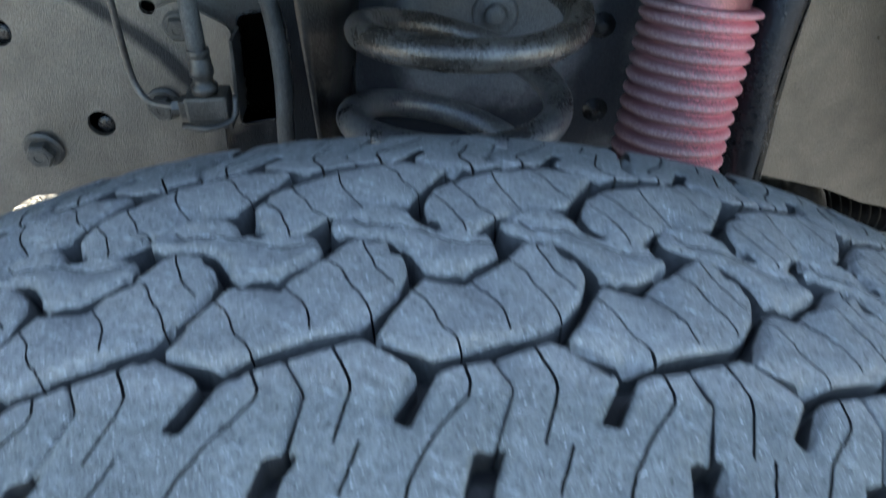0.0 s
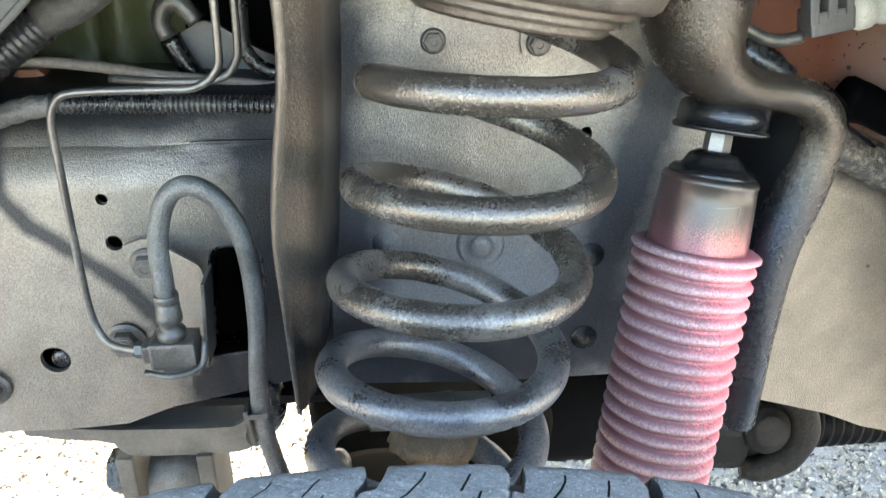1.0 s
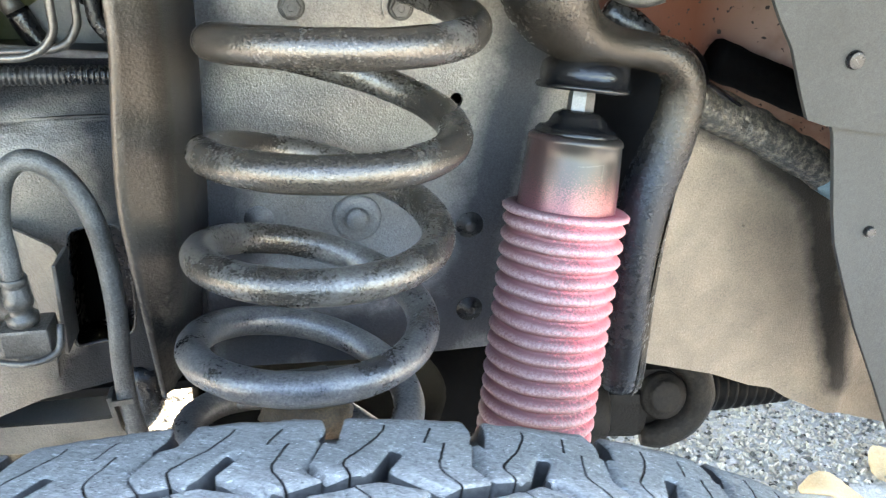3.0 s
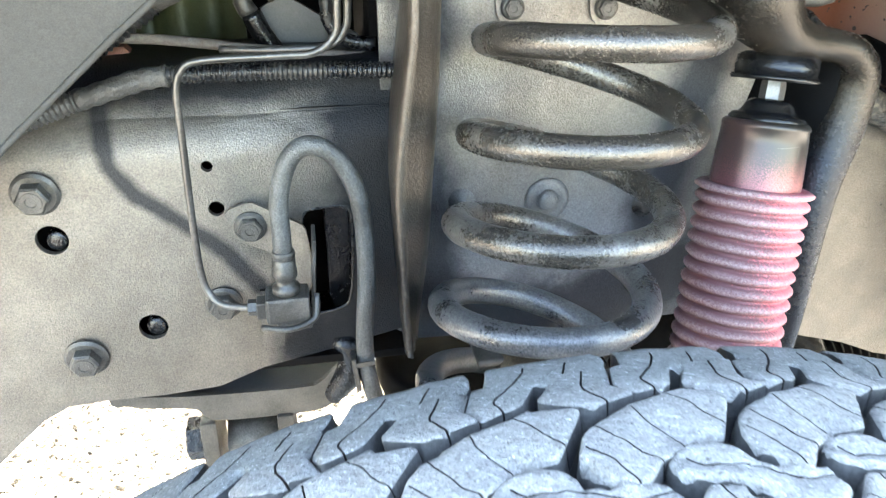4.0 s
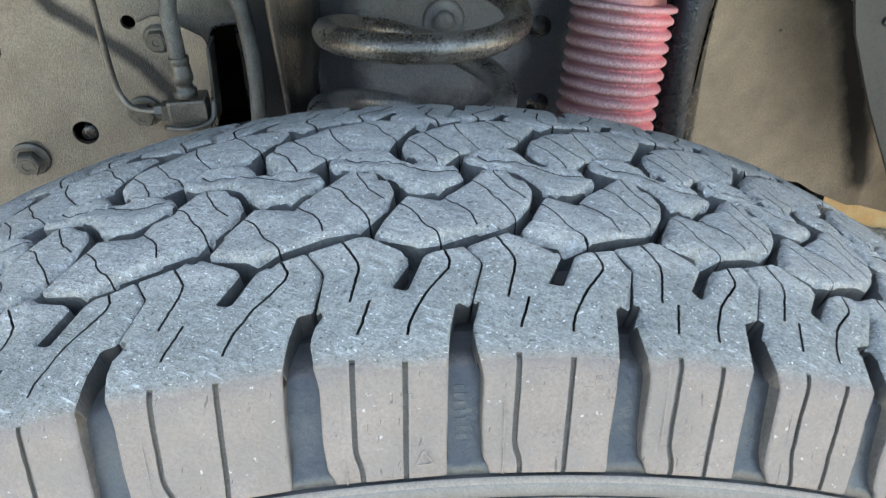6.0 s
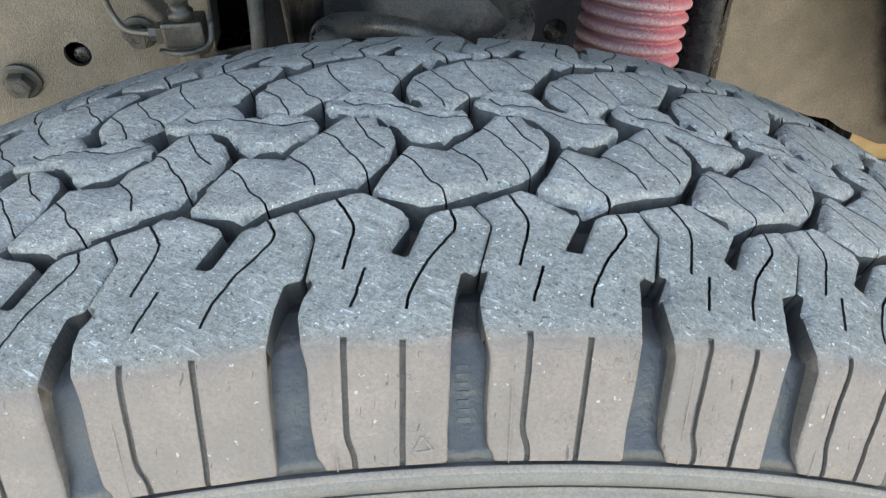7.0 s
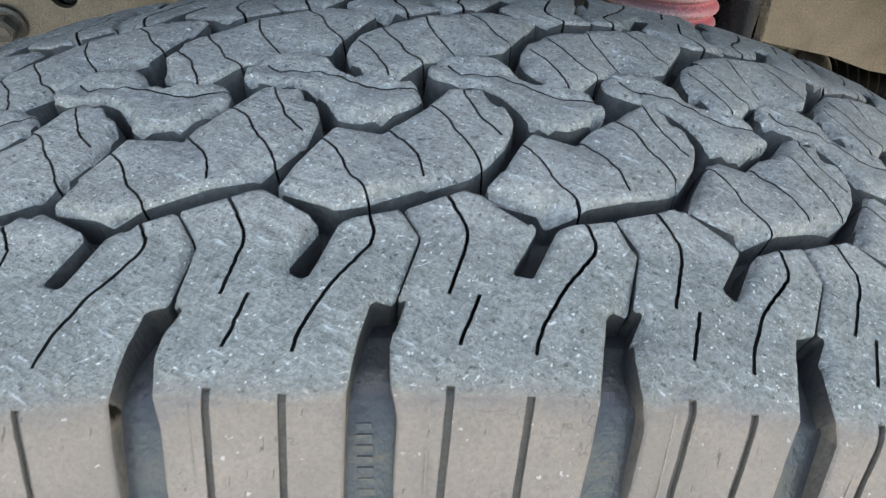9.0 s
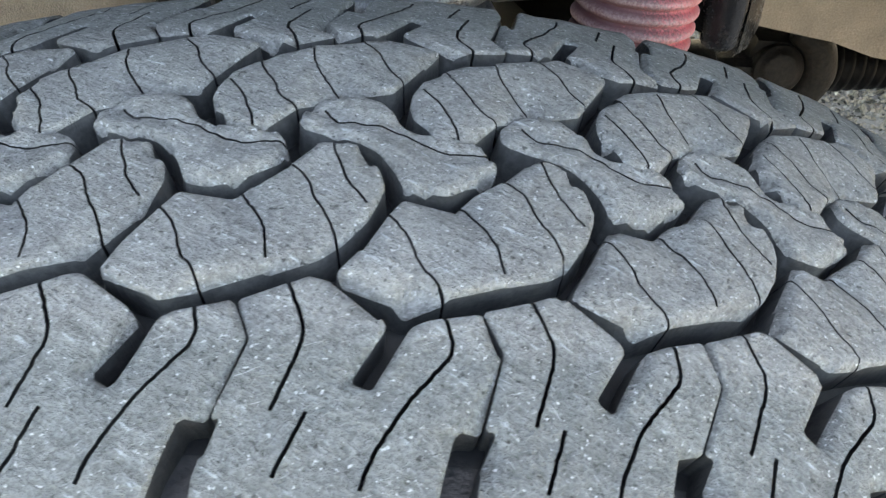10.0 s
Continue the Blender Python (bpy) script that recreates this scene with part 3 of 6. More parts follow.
def build_arch():
    """The wing over the wheel, out of view, that keeps the sky's light to the near side."""
    verts, faces = [], []
    n = 40
    for wide, high in ((0.78, 0.63), (0.80, 0.65)):
        for y in (0.05, 0.18, 0.42):
            for i in range(n + 1):
                a = radians(-72 + 144 * i / n)
                verts.append((wide * math.sin(a), y, 0.345 + (high - (0.035 if y < 0.1 else 0.0)) * math.cos(a)))
    m = n + 1
    for s in range(2):
        for j in range(2):
            for i in range(n):
                q = (s * 3 * m + j * m + i, s * 3 * m + j * m + i + 1, s * 3 * m + (j + 1) * m + i + 1, s * 3 * m + (j + 1) * m + i)
                faces.append(q if s else q[::-1])
    for j in (0, 2):
        faces += [(j * m + i, j * m + i + 1, 3 * m + j * m + i + 1, 3 * m + j * m + i) for i in range(n)]
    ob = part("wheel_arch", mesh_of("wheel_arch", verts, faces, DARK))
    tagged(ob, "dark underside of the wing over the wheel", "wheel arch", kind="structure")


def build_shell():
    """Plain blocks, mostly unseen, added for the vehicle's underside and bay to shade the space behind the wheel."""
    lumps = [
        block((-0.6, 0.90, 0.98), (1.5, 0.76, 0.62), 0.02),
        # longer on this side, added to shade the gravel to the right
        block((0.8, 1.22, 0.98), (1.3, 1.4, 0.62), 0.02),
        block((0.0, 0.70, 0.60), (0.22, 0.25, 0.12), 0.02),
        block((0.0, 0.52, 1.02), (2.4, 0.5, 0.06), 0.01),
        block((-0.95, 0.45, 0.80), (0.5, 0.55, 0.6), 0.02),
        block((0.98, 0.45, 0.80), (0.5, 0.55, 0.6), 0.02),
    ]
    v, f = join(*lumps)
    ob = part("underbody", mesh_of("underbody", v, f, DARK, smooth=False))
    tagged(ob, "plain dark blocks in place of the vehicle's underside and engine bay", "underbody", kind="structure")


# ---- tyre ----
R, MID = 0.345, 0.0037
PROFILE = [(0, 0), (0.0347, -0.0008), (0.0417, -0.0018), (0.0607, -0.0045), (0.0717, -0.0062), (0.0782, -0.0080), (0.0836, -0.0170), (0.0890, -0.0260), (0.0923, -0.0315),
           (0.0940, -0.0365), (0.0955, -0.0425), (0.0968, -0.0500), (0.0980, -0.0620), (0.0975, -0.0850), (0.0910, -0.1150), (0.0780, -0.1520)]
_p = np.array(PROFILE)
_u = np.r_[0, np.cumsum(np.hypot(*np.diff(_p, axis=0).T))]
_fine = np.linspace(0, _u[-1], 1500)
_fy, _fr = np.interp(_fine, _u, _p[:, 0]), np.interp(_fine, _u, _p[:, 1])
_k = np.exp(-0.5 * (np.arange(-16, 17) / 7.0) ** 2)
_k /= _k.sum()
_fy = np.convolve(np.r_[2 * _fy[0] - _fy[16:0:-1], _fy, 2 * _fy[-1] - _fy[-2:-18:-1]], _k, "valid")
_fr = np.convolve(np.r_[_fr[16:0:-1], _fr, 2 * _fr[-1] - _fr[-2:-18:-1]], _k, "valid")
_ty, _tr = np.gradient(_fy, _fine), np.gradient(_fr, _fine)
_len = np.hypot(_ty, _tr)
_ny, _nr = -_tr / _len, _ty / _len


def far_wear(s):
    """How much lower the far side is worn, less and less towards +x."""
    s = (s / R + math.pi) % (2 * math.pi) - math.pi
    return max(0.0010, 0.0046 - 0.0055 * max(0.0, s - 0.09))


def on_tyre(s, u, h=0.0):
    """A place on the tyre: s metres round it, u metres across it from its middle (near side minus), h above the worn surface."""
    a, sign = abs(u), 1.0 if u > 0 else -1.0
    y = sign * (np.interp(a, _fine, _fy) + h * np.interp(a, _fine, _ny))
    r = R + np.interp(a, _fine, _fr) + h * np.interp(a, _fine, _nr) - far_wear(s) * (min(u, 0.085) / 0.058) ** 2 * (u > 0)
    return (r * math.sin(s / R), MID + y, R + r * math.cos(s / R))


# The pitch of the tread varies round the tyre: where each pitch begins, in millimetres.
PITCHES = 52
STARTS = {-4: -177.0, -3: -132.0, -2: -86.5, -1: -40.7, 0: 3.7, 1: 44.3, 2: 85.0, 3: 123.7, 4: 163.5, 5: 202.0, 6: 241.0}
# The shoulder's cross grooves run a pitch of their own.
GROOVES = {-4: -150.0, -3: -104.0, -2: -58.2, -1: -9.2, 0: 29.8, 1: 71.7, 2: 107.6, 3: 144.4, 4: 183.0, 5: 222.0, 6: 261.0, 7: 300.0}
_even = (2000 * math.pi * R - (STARTS[6] - STARTS[-4])) / (PITCHES - 10)
_ks = np.arange(-24, 30)
_ss = np.array([STARTS[k] if k in STARTS else STARTS[6] + (k - 6) * _even if k > 6 else STARTS[-4] + (k + 4) * _even for k in _ks])


def phase(s):
    return float(np.interp(s, _ss, _ks))


def unphase(p, shift, even):
    pitch, groove, share = p
    if even:
        return pitch * _even / 1000.0
    main = float(np.interp(pitch + shift, _ks, _ss))
    own = float(np.interp(groove + shift, list(GROOVES), list(GROOVES.values()))) if share else 0.0
    if share and groove % 1.0 > 0.69:   # the wall of the next cross groove keeps its distance from that groove
        own = float(np.interp(math.ceil(groove) + shift, list(GROOVES), list(GROOVES.values()))) - (1.0 - groove % 1.0) * 41.9
    return ((1 - share) * main + share * own) / 1000.0


def near_side(rows, shoulder=False):
    """Rows of millimetres round and across, as pitches and metres from the tyre's middle."""
    out = []
    for s, u in rows:
        share = min(1.0, max(0.0, (-u - 40.0) / 15.0)) if shoulder else 0.0
        out.append(((phase(s), float(np.interp(s, list(GROOVES.values()), list(GROOVES))), share), (u - 3.7) / 1000.0))
    return out


def turned(rows):
    """The same shape turned half round about the middle block."""
    c = phase(53.6)
    return [((2 * c - p[0], 0.0, 0.0), -u) for p, u in rows]


BLOCK_A = near_side([(3.7, -30.5), (7.2, -23.9), (14.2, -11.7), (23.7, -11.7), (27.2, -8.3), (33.0, -4.5), (38.4, 2.5), (43.4, 3.3), (47.2, 1.9), (48.7, -2.1), (51.2, -4.0),
                     (52.5, -9.0), (51.9, -12.8), (49.9, -18.2), (46.1, -23.6), (41.7, -27.8), (33.6, -31.0), (23.4, -34.7), (16.4, -37.5), (14.3, -36.3), (4.9, -32.5)])
SIPES_A = [near_side(q) for q in ([(11.0, -15.0), (16.0, -21.2), (18.5, -28.5), (21.6, -31.3), (23.0, -36.5)], [(24.6, -9.5), (26.2, -12.2), (29.4, -17.0), (31.8, -21.6), (32.9, -28.4)],
                                  [(31.5, -3.5), (37.3, -7.9), (39.5, -14.1), (42.6, -18.7), (44.8, -25.5)], [(41.0, 4.5), (42.0, -1.5), (43.6, -4.8), (44.6, -8.6), (48.9, -14.4)])]
BLOCK_S = near_side([(32.7, 8.9), (33.4, 13.2), (36.4, 16.7), (40.9, 18.3), (46.7, 18.4), (51.5, 16.4), (53.7, 13.1), (54.7, 10.0), (58.1, 7.9), (63.2, 8.7), (68.3, 7.5), (72.5, 5.2),
                     (74.0, 1.7), (74.5, -1.7), (72.8, -4.8), (68.6, -7.6), (64.3, -10.9), (60.1, -10.8), (55.4, -10.7), (53.8, -7.9), (52.5, -4.6), (49.9, -0.6), (46.8, 1.8), (42.3, 3.4),
                     (37.8, 4.4), (34.1, 5.9)])
SIPES_S = [near_side([(38.5, 13.0), (41.8, 8.8), (47.3, 8.8), (53.0, 6.8), (57.6, 4.4), (61.5, 2.0), (65.4, 1.3), (75.5, 3.0)])]
LUG = near_side(shoulder=True, rows=[(27.9, -36.3), (37.2, -33.0), (40.9, -31.5), (43.6, -31.5), (52.9, -38.2), (54.3, -40.5), (49.2, -50.1), (52.2, -51.6), (57.8, -40.1), (60.4, -38.6), (70.4, -35.9),
                 (74.0, -43.9), (69.6, -57.2), (66.0, -57.7), (64.3, -63.7), (63.4, -68.3), (62.6, -74.0), (62.1, -83.5), (61.5, -93.3), (61.3, -102.3), (29.9, -102.3), (29.6, -100.4), (28.4, -98.6), (28.1, -91.2),
                 (28.6, -79.2), (27.6, -73.1), (27.2, -66.5), (27.8, -62.8), (29.9, -57.2), (28.4, -57.2), (31.5, -43.8)])
# neighbouring shoulder blocks meet along one line
for _a, _b in ((0, 10), (-1, 11), (-2, 12)):
    ((_p1, _g1, _sh), _u1), ((_p2, _g2, _), _u2) = LUG[_a], LUG[_b]
    _pm, _gm, _um = (_p1 + _p2 - 1) / 2, (_g1 + _g2 - 1) / 2, (_u1 + _u2) / 2
    LUG[_a], LUG[_b] = ((_pm, _gm, _sh), _um), ((_pm + 1, _gm + 1, _sh), _um)
SIPES_L = [near_side(q, True) for q in ([(36.9, -32.0), (41.4, -42.6), (37.3, -55.8)], [(42.7, -55.7), (39.0, -66.0)], [(63.0, -36.8), (65.3, -44.2), (57.7, -54.0), (52.8, -62.9), (51.7, -67.4)])]
FLUTES_L = [near_side(q, True) for q in ([(37.4, -73.1), (36.8, -84.0), (36.2, -95.5), (37.8, -98.6), (37.6, -104.0)], [(50.6, -74.5), (49.9, -88.7), (49.1, -104.0)])]


def inside(p, poly):
    hit, (x, y) = False, p
    for (ax, ay), (bx, by) in zip(poly, poly[1:] + poly[:1]):
        if (ay > y) != (by > y) and x < (bx - ax) * (y - ay) / (by - ay) + ax:
            hit = not hit
    return hit


def shrink(poly, d):
    """The polygon moved inwards by d."""
    p = np.array(poly)
    area = np.sum(p[:, 0] * np.roll(p[:, 1], -1) - np.roll(p[:, 0], -1) * p[:, 1])
    e = np.roll(p, -1, 0) - p
    e /= np.linalg.norm(e, axis=1)[:, None] + 1e-12
    n = np.stack([-e[:, 1], e[:, 0]], 1) * (1 if area > 0 else -1)
    m = n + np.roll(n, 1, 0)
    m /= np.maximum((m * m).sum(1)[:, None] / 2, 0.35)
    return [tuple(q) for q in p + d * m]


def away(pts, poly):
    """Distance of each point from the polygon's rim."""
    a, b = np.array(poly), np.roll(np.array(poly), -1, 0)
    d = b - a
    q = pts[:, None] - a[None]
    t = np.clip((q * d).sum(2) / np.maximum((d * d).sum(1), 1e-18), 0, 1)
    return np.linalg.norm(q - t[..., None] * d, axis=2).min(1)


def slot(line, width):
    p = np.array(line)
    t = np.gradient(p, axis=0)
    t /= np.linalg.norm(t, axis=1)[:, None]
    n = np.stack([-t[:, 1], t[:, 0]], 1) * width / 2
    return [tuple(q) for q in np.vstack([p + n, (p - n)[::-1]])]


def bent(line, seed, shake=1.2e-4):
    """A sipe's line, smoothed and a little unsteady."""
    q = [np.array(v, float) for v in line]
    for most in (0.0014, 0.0005):
        out = [q[0]]
        for a, b in zip(q[:-1], q[1:]):
            s = min(0.3, most / max(1e-6, np.linalg.norm(b - a)))
            out += [a + (b - a) * s, b - (b - a) * s]
        q = out + [q[-1]]
    run = np.r_[0, np.cumsum(np.linalg.norm(np.diff(np.array(q), axis=0), axis=1))]
    at = np.linspace(0, run[-1], max(4, int(run[-1] / 0.0011)))
    p = np.stack([np.interp(at, run, np.array(q)[:, i]) for i in range(2)], 1)
    rng = random.Random(seed)
    for q in p[1:-1]:
        q += (rng.uniform(-shake, shake), rng.uniform(-shake, shake))
    return [tuple(q) for q in p]


def tread_mesh(name, outline, cuts, shift, even, deep=0.0088, ease=0.0016, drop=0.0012, grow=-0.00045, seed=0, chips=(), dips=(), draft=0.0008):
    """A tread block: cuts are (line, width, depth). Its top is eased at the rim, its sipes are cut in, its sloping walls go down to the groove.
    chips: (s, u, radius, depth) of pieces torn off, in metres."""
    from mathutils.geometry import delaunay_2d_cdt
    rng = random.Random(seed)
    flat = [(unphase(p, shift, even), u) for p, u in outline]
    flat = shrink(flat, -grow)
    flat = rounded(flat, 2, 0.28, 0.0009 if ease > 0.002 else 0.0006)
    flat = [(x + 0.00022 * noise.noise(Vector((x * 400, y * 400, seed))), y + 0.00022 * noise.noise(Vector((x * 400, y * 400, seed + 9.5)))) for x, y in flat]
    slots = [(slot(bent([(unphase(p, shift, even), u) for p, u in line], seed + n, 1.2e-4 if w < 0.0012 else 4e-5), w), d) for n, (line, w, d) in enumerate(cuts)]
    rings = [flat, shrink(flat, ease * 0.18), shrink(flat, ease * 0.45), shrink(flat, ease)]
    verts, edges = [], []
    for ring in rings + [s for s, _ in slots]:
        n = len(verts)
        verts += ring
        edges += [(n + i, n + (i + 1) % len(ring)) for i in range(len(ring))]
    arr = np.array(flat)
    lo, hi = arr.min(0), arr.max(0)
    grid = np.array([(x + rng.uniform(-4e-4, 4e-4), y + rng.uniform(-4e-4, 4e-4)) for x in np.arange(lo[0], hi[0], 0.0026) for y in np.arange(lo[1], hi[1], 0.0026)])
    grid = grid[[inside(tuple(g), rings[3]) for g in grid]]
    if len(grid):
        keep = away(grid, rings[3]) > 0.0008
        for s, _ in slots:
            keep &= away(grid, s) > 0.0007
        verts += [tuple(g) for g in grid[keep]]
    out, _, tris, *_ = delaunay_2d_cdt([Vector(v) for v in verts], edges, [], 0, 1e-7)
    pts = np.array([tuple(v) for v in out])
    far = away(pts, flat)
    lift = -drop * (1 - np.sqrt(np.clip(1 - (1 - np.clip(far / ease, 0, 1)) ** 2, 0, 1)))
    lift += np.array([0.0005 * noise.noise(Vector((q[0] * 110 + seed, q[1] * 110, shift))) + 0.00022 * noise.noise(Vector((q[0] * 420, q[1] * 420 + seed, shift))) for q in pts])
    for place, du, radius, depth in dips:
        d = np.hypot(pts[:, 0] - unphase(place, shift, even), pts[:, 1] - du)
        lift -= depth * np.exp(-(d / radius) ** 2)
    # small nicks along the worn rim
    nicks = [(*flat[rng.randrange(len(flat))], rng.uniform(0.0006, 0.0021), rng.uniform(0.0005, 0.0018)) for _ in range(15)]
    for cs, cu, radius, depth in [*chips, *(q for q in nicks if abs(q[1]) < 0.066)]:
        d = np.hypot(pts[:, 0] - cs, pts[:, 1] - cu)
        lift -= depth * np.clip(1.25 - (d / radius) ** 2, 0, 1)
    rim = np.array(flat)
    way = np.roll(rim, -1, 0) - np.roll(rim, 1, 0)
    way /= np.linalg.norm(way, axis=1)[:, None] + 1e-12
    area = np.sum(rim[:, 0] * np.roll(rim[:, 1], -1) - np.roll(rim[:, 0], -1) * rim[:, 1])
    outward = np.stack([way[:, 1], -way[:, 0]], 1) * (1 if area > 0 else -1)
    level = []
    for t in tris:
        c = tuple(pts[list(t)].mean(0))
        if not inside(c, flat):
            level.append(-deep)
        else:
            level.append(min([0.0] + [-d for s, d in slots if inside(c, s)]))
    where, new_v, us, faces, mats = {}, [], [], [], []

    def vert(i, lev, own=None):
        key = (i, lev, own)
        if key not in where:
            where[key] = len(new_v)
            x, y = pts[i]
            if lev <= -deep:
                near = int(np.argmin(np.hypot(rim[:, 0] - x, rim[:, 1] - y)))
                x, y = x + draft * outward[near][0], y + (draft * outward[near][1] if abs(y) < 0.099 else 0.0)
            h = lift[i] + lev if lev > -deep else -deep - 0.0004
            new_v.append(on_tyre(x, y, h))
            us.append(pts[i][1])
        return where[key]

    side = {}
    for n, t in enumerate(tris):
        for a, b in zip(t, t[1:] + t[:1]):
            side.setdefault((min(a, b), max(a, b)), []).append(n)
        if level[n] > -deep:
            faces.append(tuple(vert(i, level[n]) for i in t))
            mats.append(0 if level[n] == 0 else 3 if level[n] > -0.002 else 1)
    for (a, b), ts in side.items():
        la = level[ts[0]]
        lb = level[ts[1]] if len(ts) > 1 else -deep
        if la == lb:
            continue
        top, low = max(la, lb), min(la, lb)
        tag = "rim" if top == 0 and low == -deep else (a, b)
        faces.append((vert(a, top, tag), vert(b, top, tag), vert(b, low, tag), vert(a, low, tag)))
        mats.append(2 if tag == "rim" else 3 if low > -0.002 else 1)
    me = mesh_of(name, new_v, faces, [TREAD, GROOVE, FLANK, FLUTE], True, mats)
    at = me.attributes.new("u", "FLOAT", "POINT")
    at.data.foreach_set("value", us)
    bm = bmesh.new()
    bm.from_mesh(me)
    bmesh.ops.recalc_face_normals(bm, faces=bm.faces[:])
    bm.to_mesh(me)
    bm.free()
    return me


FLUTE = coat("flute_rubber", (0.078, 0.073, 0.069), (0.14, 0.127, 0.117), 0.5, 0.7, peel=700, peel_h=0.0003)
FLANK = flank_rubber()


def build_tyre():
    tyre = thing("tyre", (0, MID, 0), "worn all-terrain tyre, blue-grey tread and dusty tan shoulders, on gravel", "tyre")
    sides = 260
    prof = []
    near = [(-0.24, 0), (-0.20, 0), (-0.17, 0), (-0.15, 0), (-0.135, 0), (-0.125, 0.0), (-0.1152, 0.0), (-0.1148, 0.0010), (-0.1142, 0.0011), (-0.1138, 0.0002), (-0.1127, -0.0001), (-0.11245, -0.0003), (-0.1122, -0.0012), (-0.11195, -0.0003), (-0.1112, 0.0003), (-0.1095, 0.0009), (-0.1078, 0.0007),
            (-0.10675, 0.0002), (-0.1065, -0.0003), (-0.1063, -0.0013), (-0.10605, -0.0014), (-0.1058, -0.0010), (-0.103, -0.0022), (-0.099, -0.0036), (-0.092, -0.0043), (-0.082, -0.0050), (-0.076, -0.0055), (-0.070, -0.0063), (-0.064, -0.0078)]
    for u, h in near + [(u / 1000, -0.0088) for u in range(-56, 57, 7)] + [(-u, h) for u, h in near[::-1]]:
        prof.append((u, h))
    verts, faces, mats = [], [], []
    for u, h in prof:
        for k in range(sides):
            verts.append(on_tyre(2 * math.pi * R * k / sides, u, h))
    for i in range(len(prof) - 1):
        u = (prof[i][0] + prof[i + 1][0]) / 2
        for k in range(sides):
            a, b = i * sides + k, i * sides + (k + 1) % sides
            faces.append((a, b, b + sides, a + sides))
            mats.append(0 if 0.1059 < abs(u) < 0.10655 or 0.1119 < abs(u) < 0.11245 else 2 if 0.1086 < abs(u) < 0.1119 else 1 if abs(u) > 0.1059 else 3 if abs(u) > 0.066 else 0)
    # bead and inner wall
    inner = len(verts)
    for y, r in ((0.078, 0.19), (0.06, 0.20), (0.085, 0.27), (0.05, 0.318), (-0.05, 0.318), (-0.085, 0.27), (-0.06, 0.20), (-0.078, 0.19)):
        for k in range(sides):
            a = 2 * math.pi * k / sides
            verts.append((r * math.sin(a), MID + y, R + r * math.cos(a)))
    ringset = [(len(prof) - 1) * sides] + [inner + j * sides for j in range(8)] + [0]
    for i, j in zip(ringset[:-1], ringset[1:]):
        for k in range(sides):
            faces.append((i + k, i + (k + 1) % sides, j + (k + 1) % sides, j + k))
            mats.append(0)
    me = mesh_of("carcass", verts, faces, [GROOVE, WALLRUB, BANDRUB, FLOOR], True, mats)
    part("carcass", me, tyre, "dark rubber carcass with tan ribbed sidewall")

    hollow = [(*q, r, d) for q, r, d in zip(near_side([(24.5, -10.5), (27.0, -15.0), (29.5, -19.5), (44.5, -26.5)]), (0.0052, 0.0036, 0.0032, 0.0050), (0.0022, 0.0010, 0.0006, 0.0011))]
    far_hollow = [(*turned([(p, u)])[0], r, d) for p, u, r, d in hollow]
    along = near_side([(37.0, 13.0), (39.5, 11.0), (42.0, 8.8), (47.3, 8.8), (53.0, 6.8), (57.6, 4.4), (61.5, 2.0), (65.4, 1.3), (70.0, 2.0), (74.0, 3.0)])
    furrow = [(p, u, 0.0026, 0.0010) for p, u in along]
    block_fit, lug_fit = dict(dips=hollow, grow=-0.0006), dict(ease=0.0013, drop=0.0008, grow=-0.0002, draft=0.0002)
    kinds = [("tread_block", BLOCK_A, [(q, 0.0005, 0.005) for q in SIPES_A], block_fit), ("tread_block", BLOCK_S, [(q, 0.0005, 0.003) for q in SIPES_S], dict(ease=0.0022, drop=0.0015, dips=furrow, grow=-0.0009)),
             ("tread_block", turned(BLOCK_A), [(turned(q), 0.0005, 0.005) for q in SIPES_A], dict(dips=far_hollow, grow=-0.0009)),
             ("shoulder_block", LUG, [(q, 0.0007, 0.005) for q in SIPES_L] + [(q, 0.0014, 0.0014) for q in FLUTES_L], lug_fit),
             ("shoulder_block", turned(LUG), [(turned(q), 0.0007, 0.005) for q in SIPES_L] + [(turned(q), 0.0020, 0.0012) for q in FLUTES_L], lug_fit)]
    torn = {(0, 1): [(0.0597, -0.0400, 0.0042, 0.0034)], (0, 2): [(0.0985, -0.0402, 0.0036, 0.0028)], (1, 0): [(0.0725, 0.0012, 0.002, 0.0014)]}
    for n, (name, outline, cuts, fit) in enumerate(kinds):
        centre = sum(p[0] for p, _ in outline) / len(outline)
        first, last = math.ceil(-4 - centre), math.floor(6 - centre)
        for k in range(first, last + 1):
            part(name, tread_mesh(name, outline, cuts, k, False, seed=n * 40 + k + (300 if n == 3 else 0), chips=torn.get((n, k), ()), **fit), tyre)
        shared = tread_mesh(name, outline, cuts, 0, True, seed=n, **fit)
        for k in range(last + 1, first + PITCHES):
            turn = (float(np.interp(centre + k, _ks, _ss)) if centre + k <= 29 else STARTS[-4] + (centre + k - PITCHES + 4) * _even) / 1000 / R - centre * _even / 1000 / R
            part(name, shared, tyre, m=Matrix.Translation((0, 0, R)) @ Matrix.Rotation(turn, 4, "Y") @ Matrix.Translation((0, 0, -R)))

    # moulded marks on the near shoulder: a small triangle, and a code too worn to read
    lines = []
    tri = [(11.5, -99.0), (13.5, -95.6), (15.8, -98.7)]
    for (a, b), (c, d) in zip(tri, tri[1:] + tri[:1]):
        lines.append(([(a, b), (c, d)], 0.0005))
    verts, faces = [], []
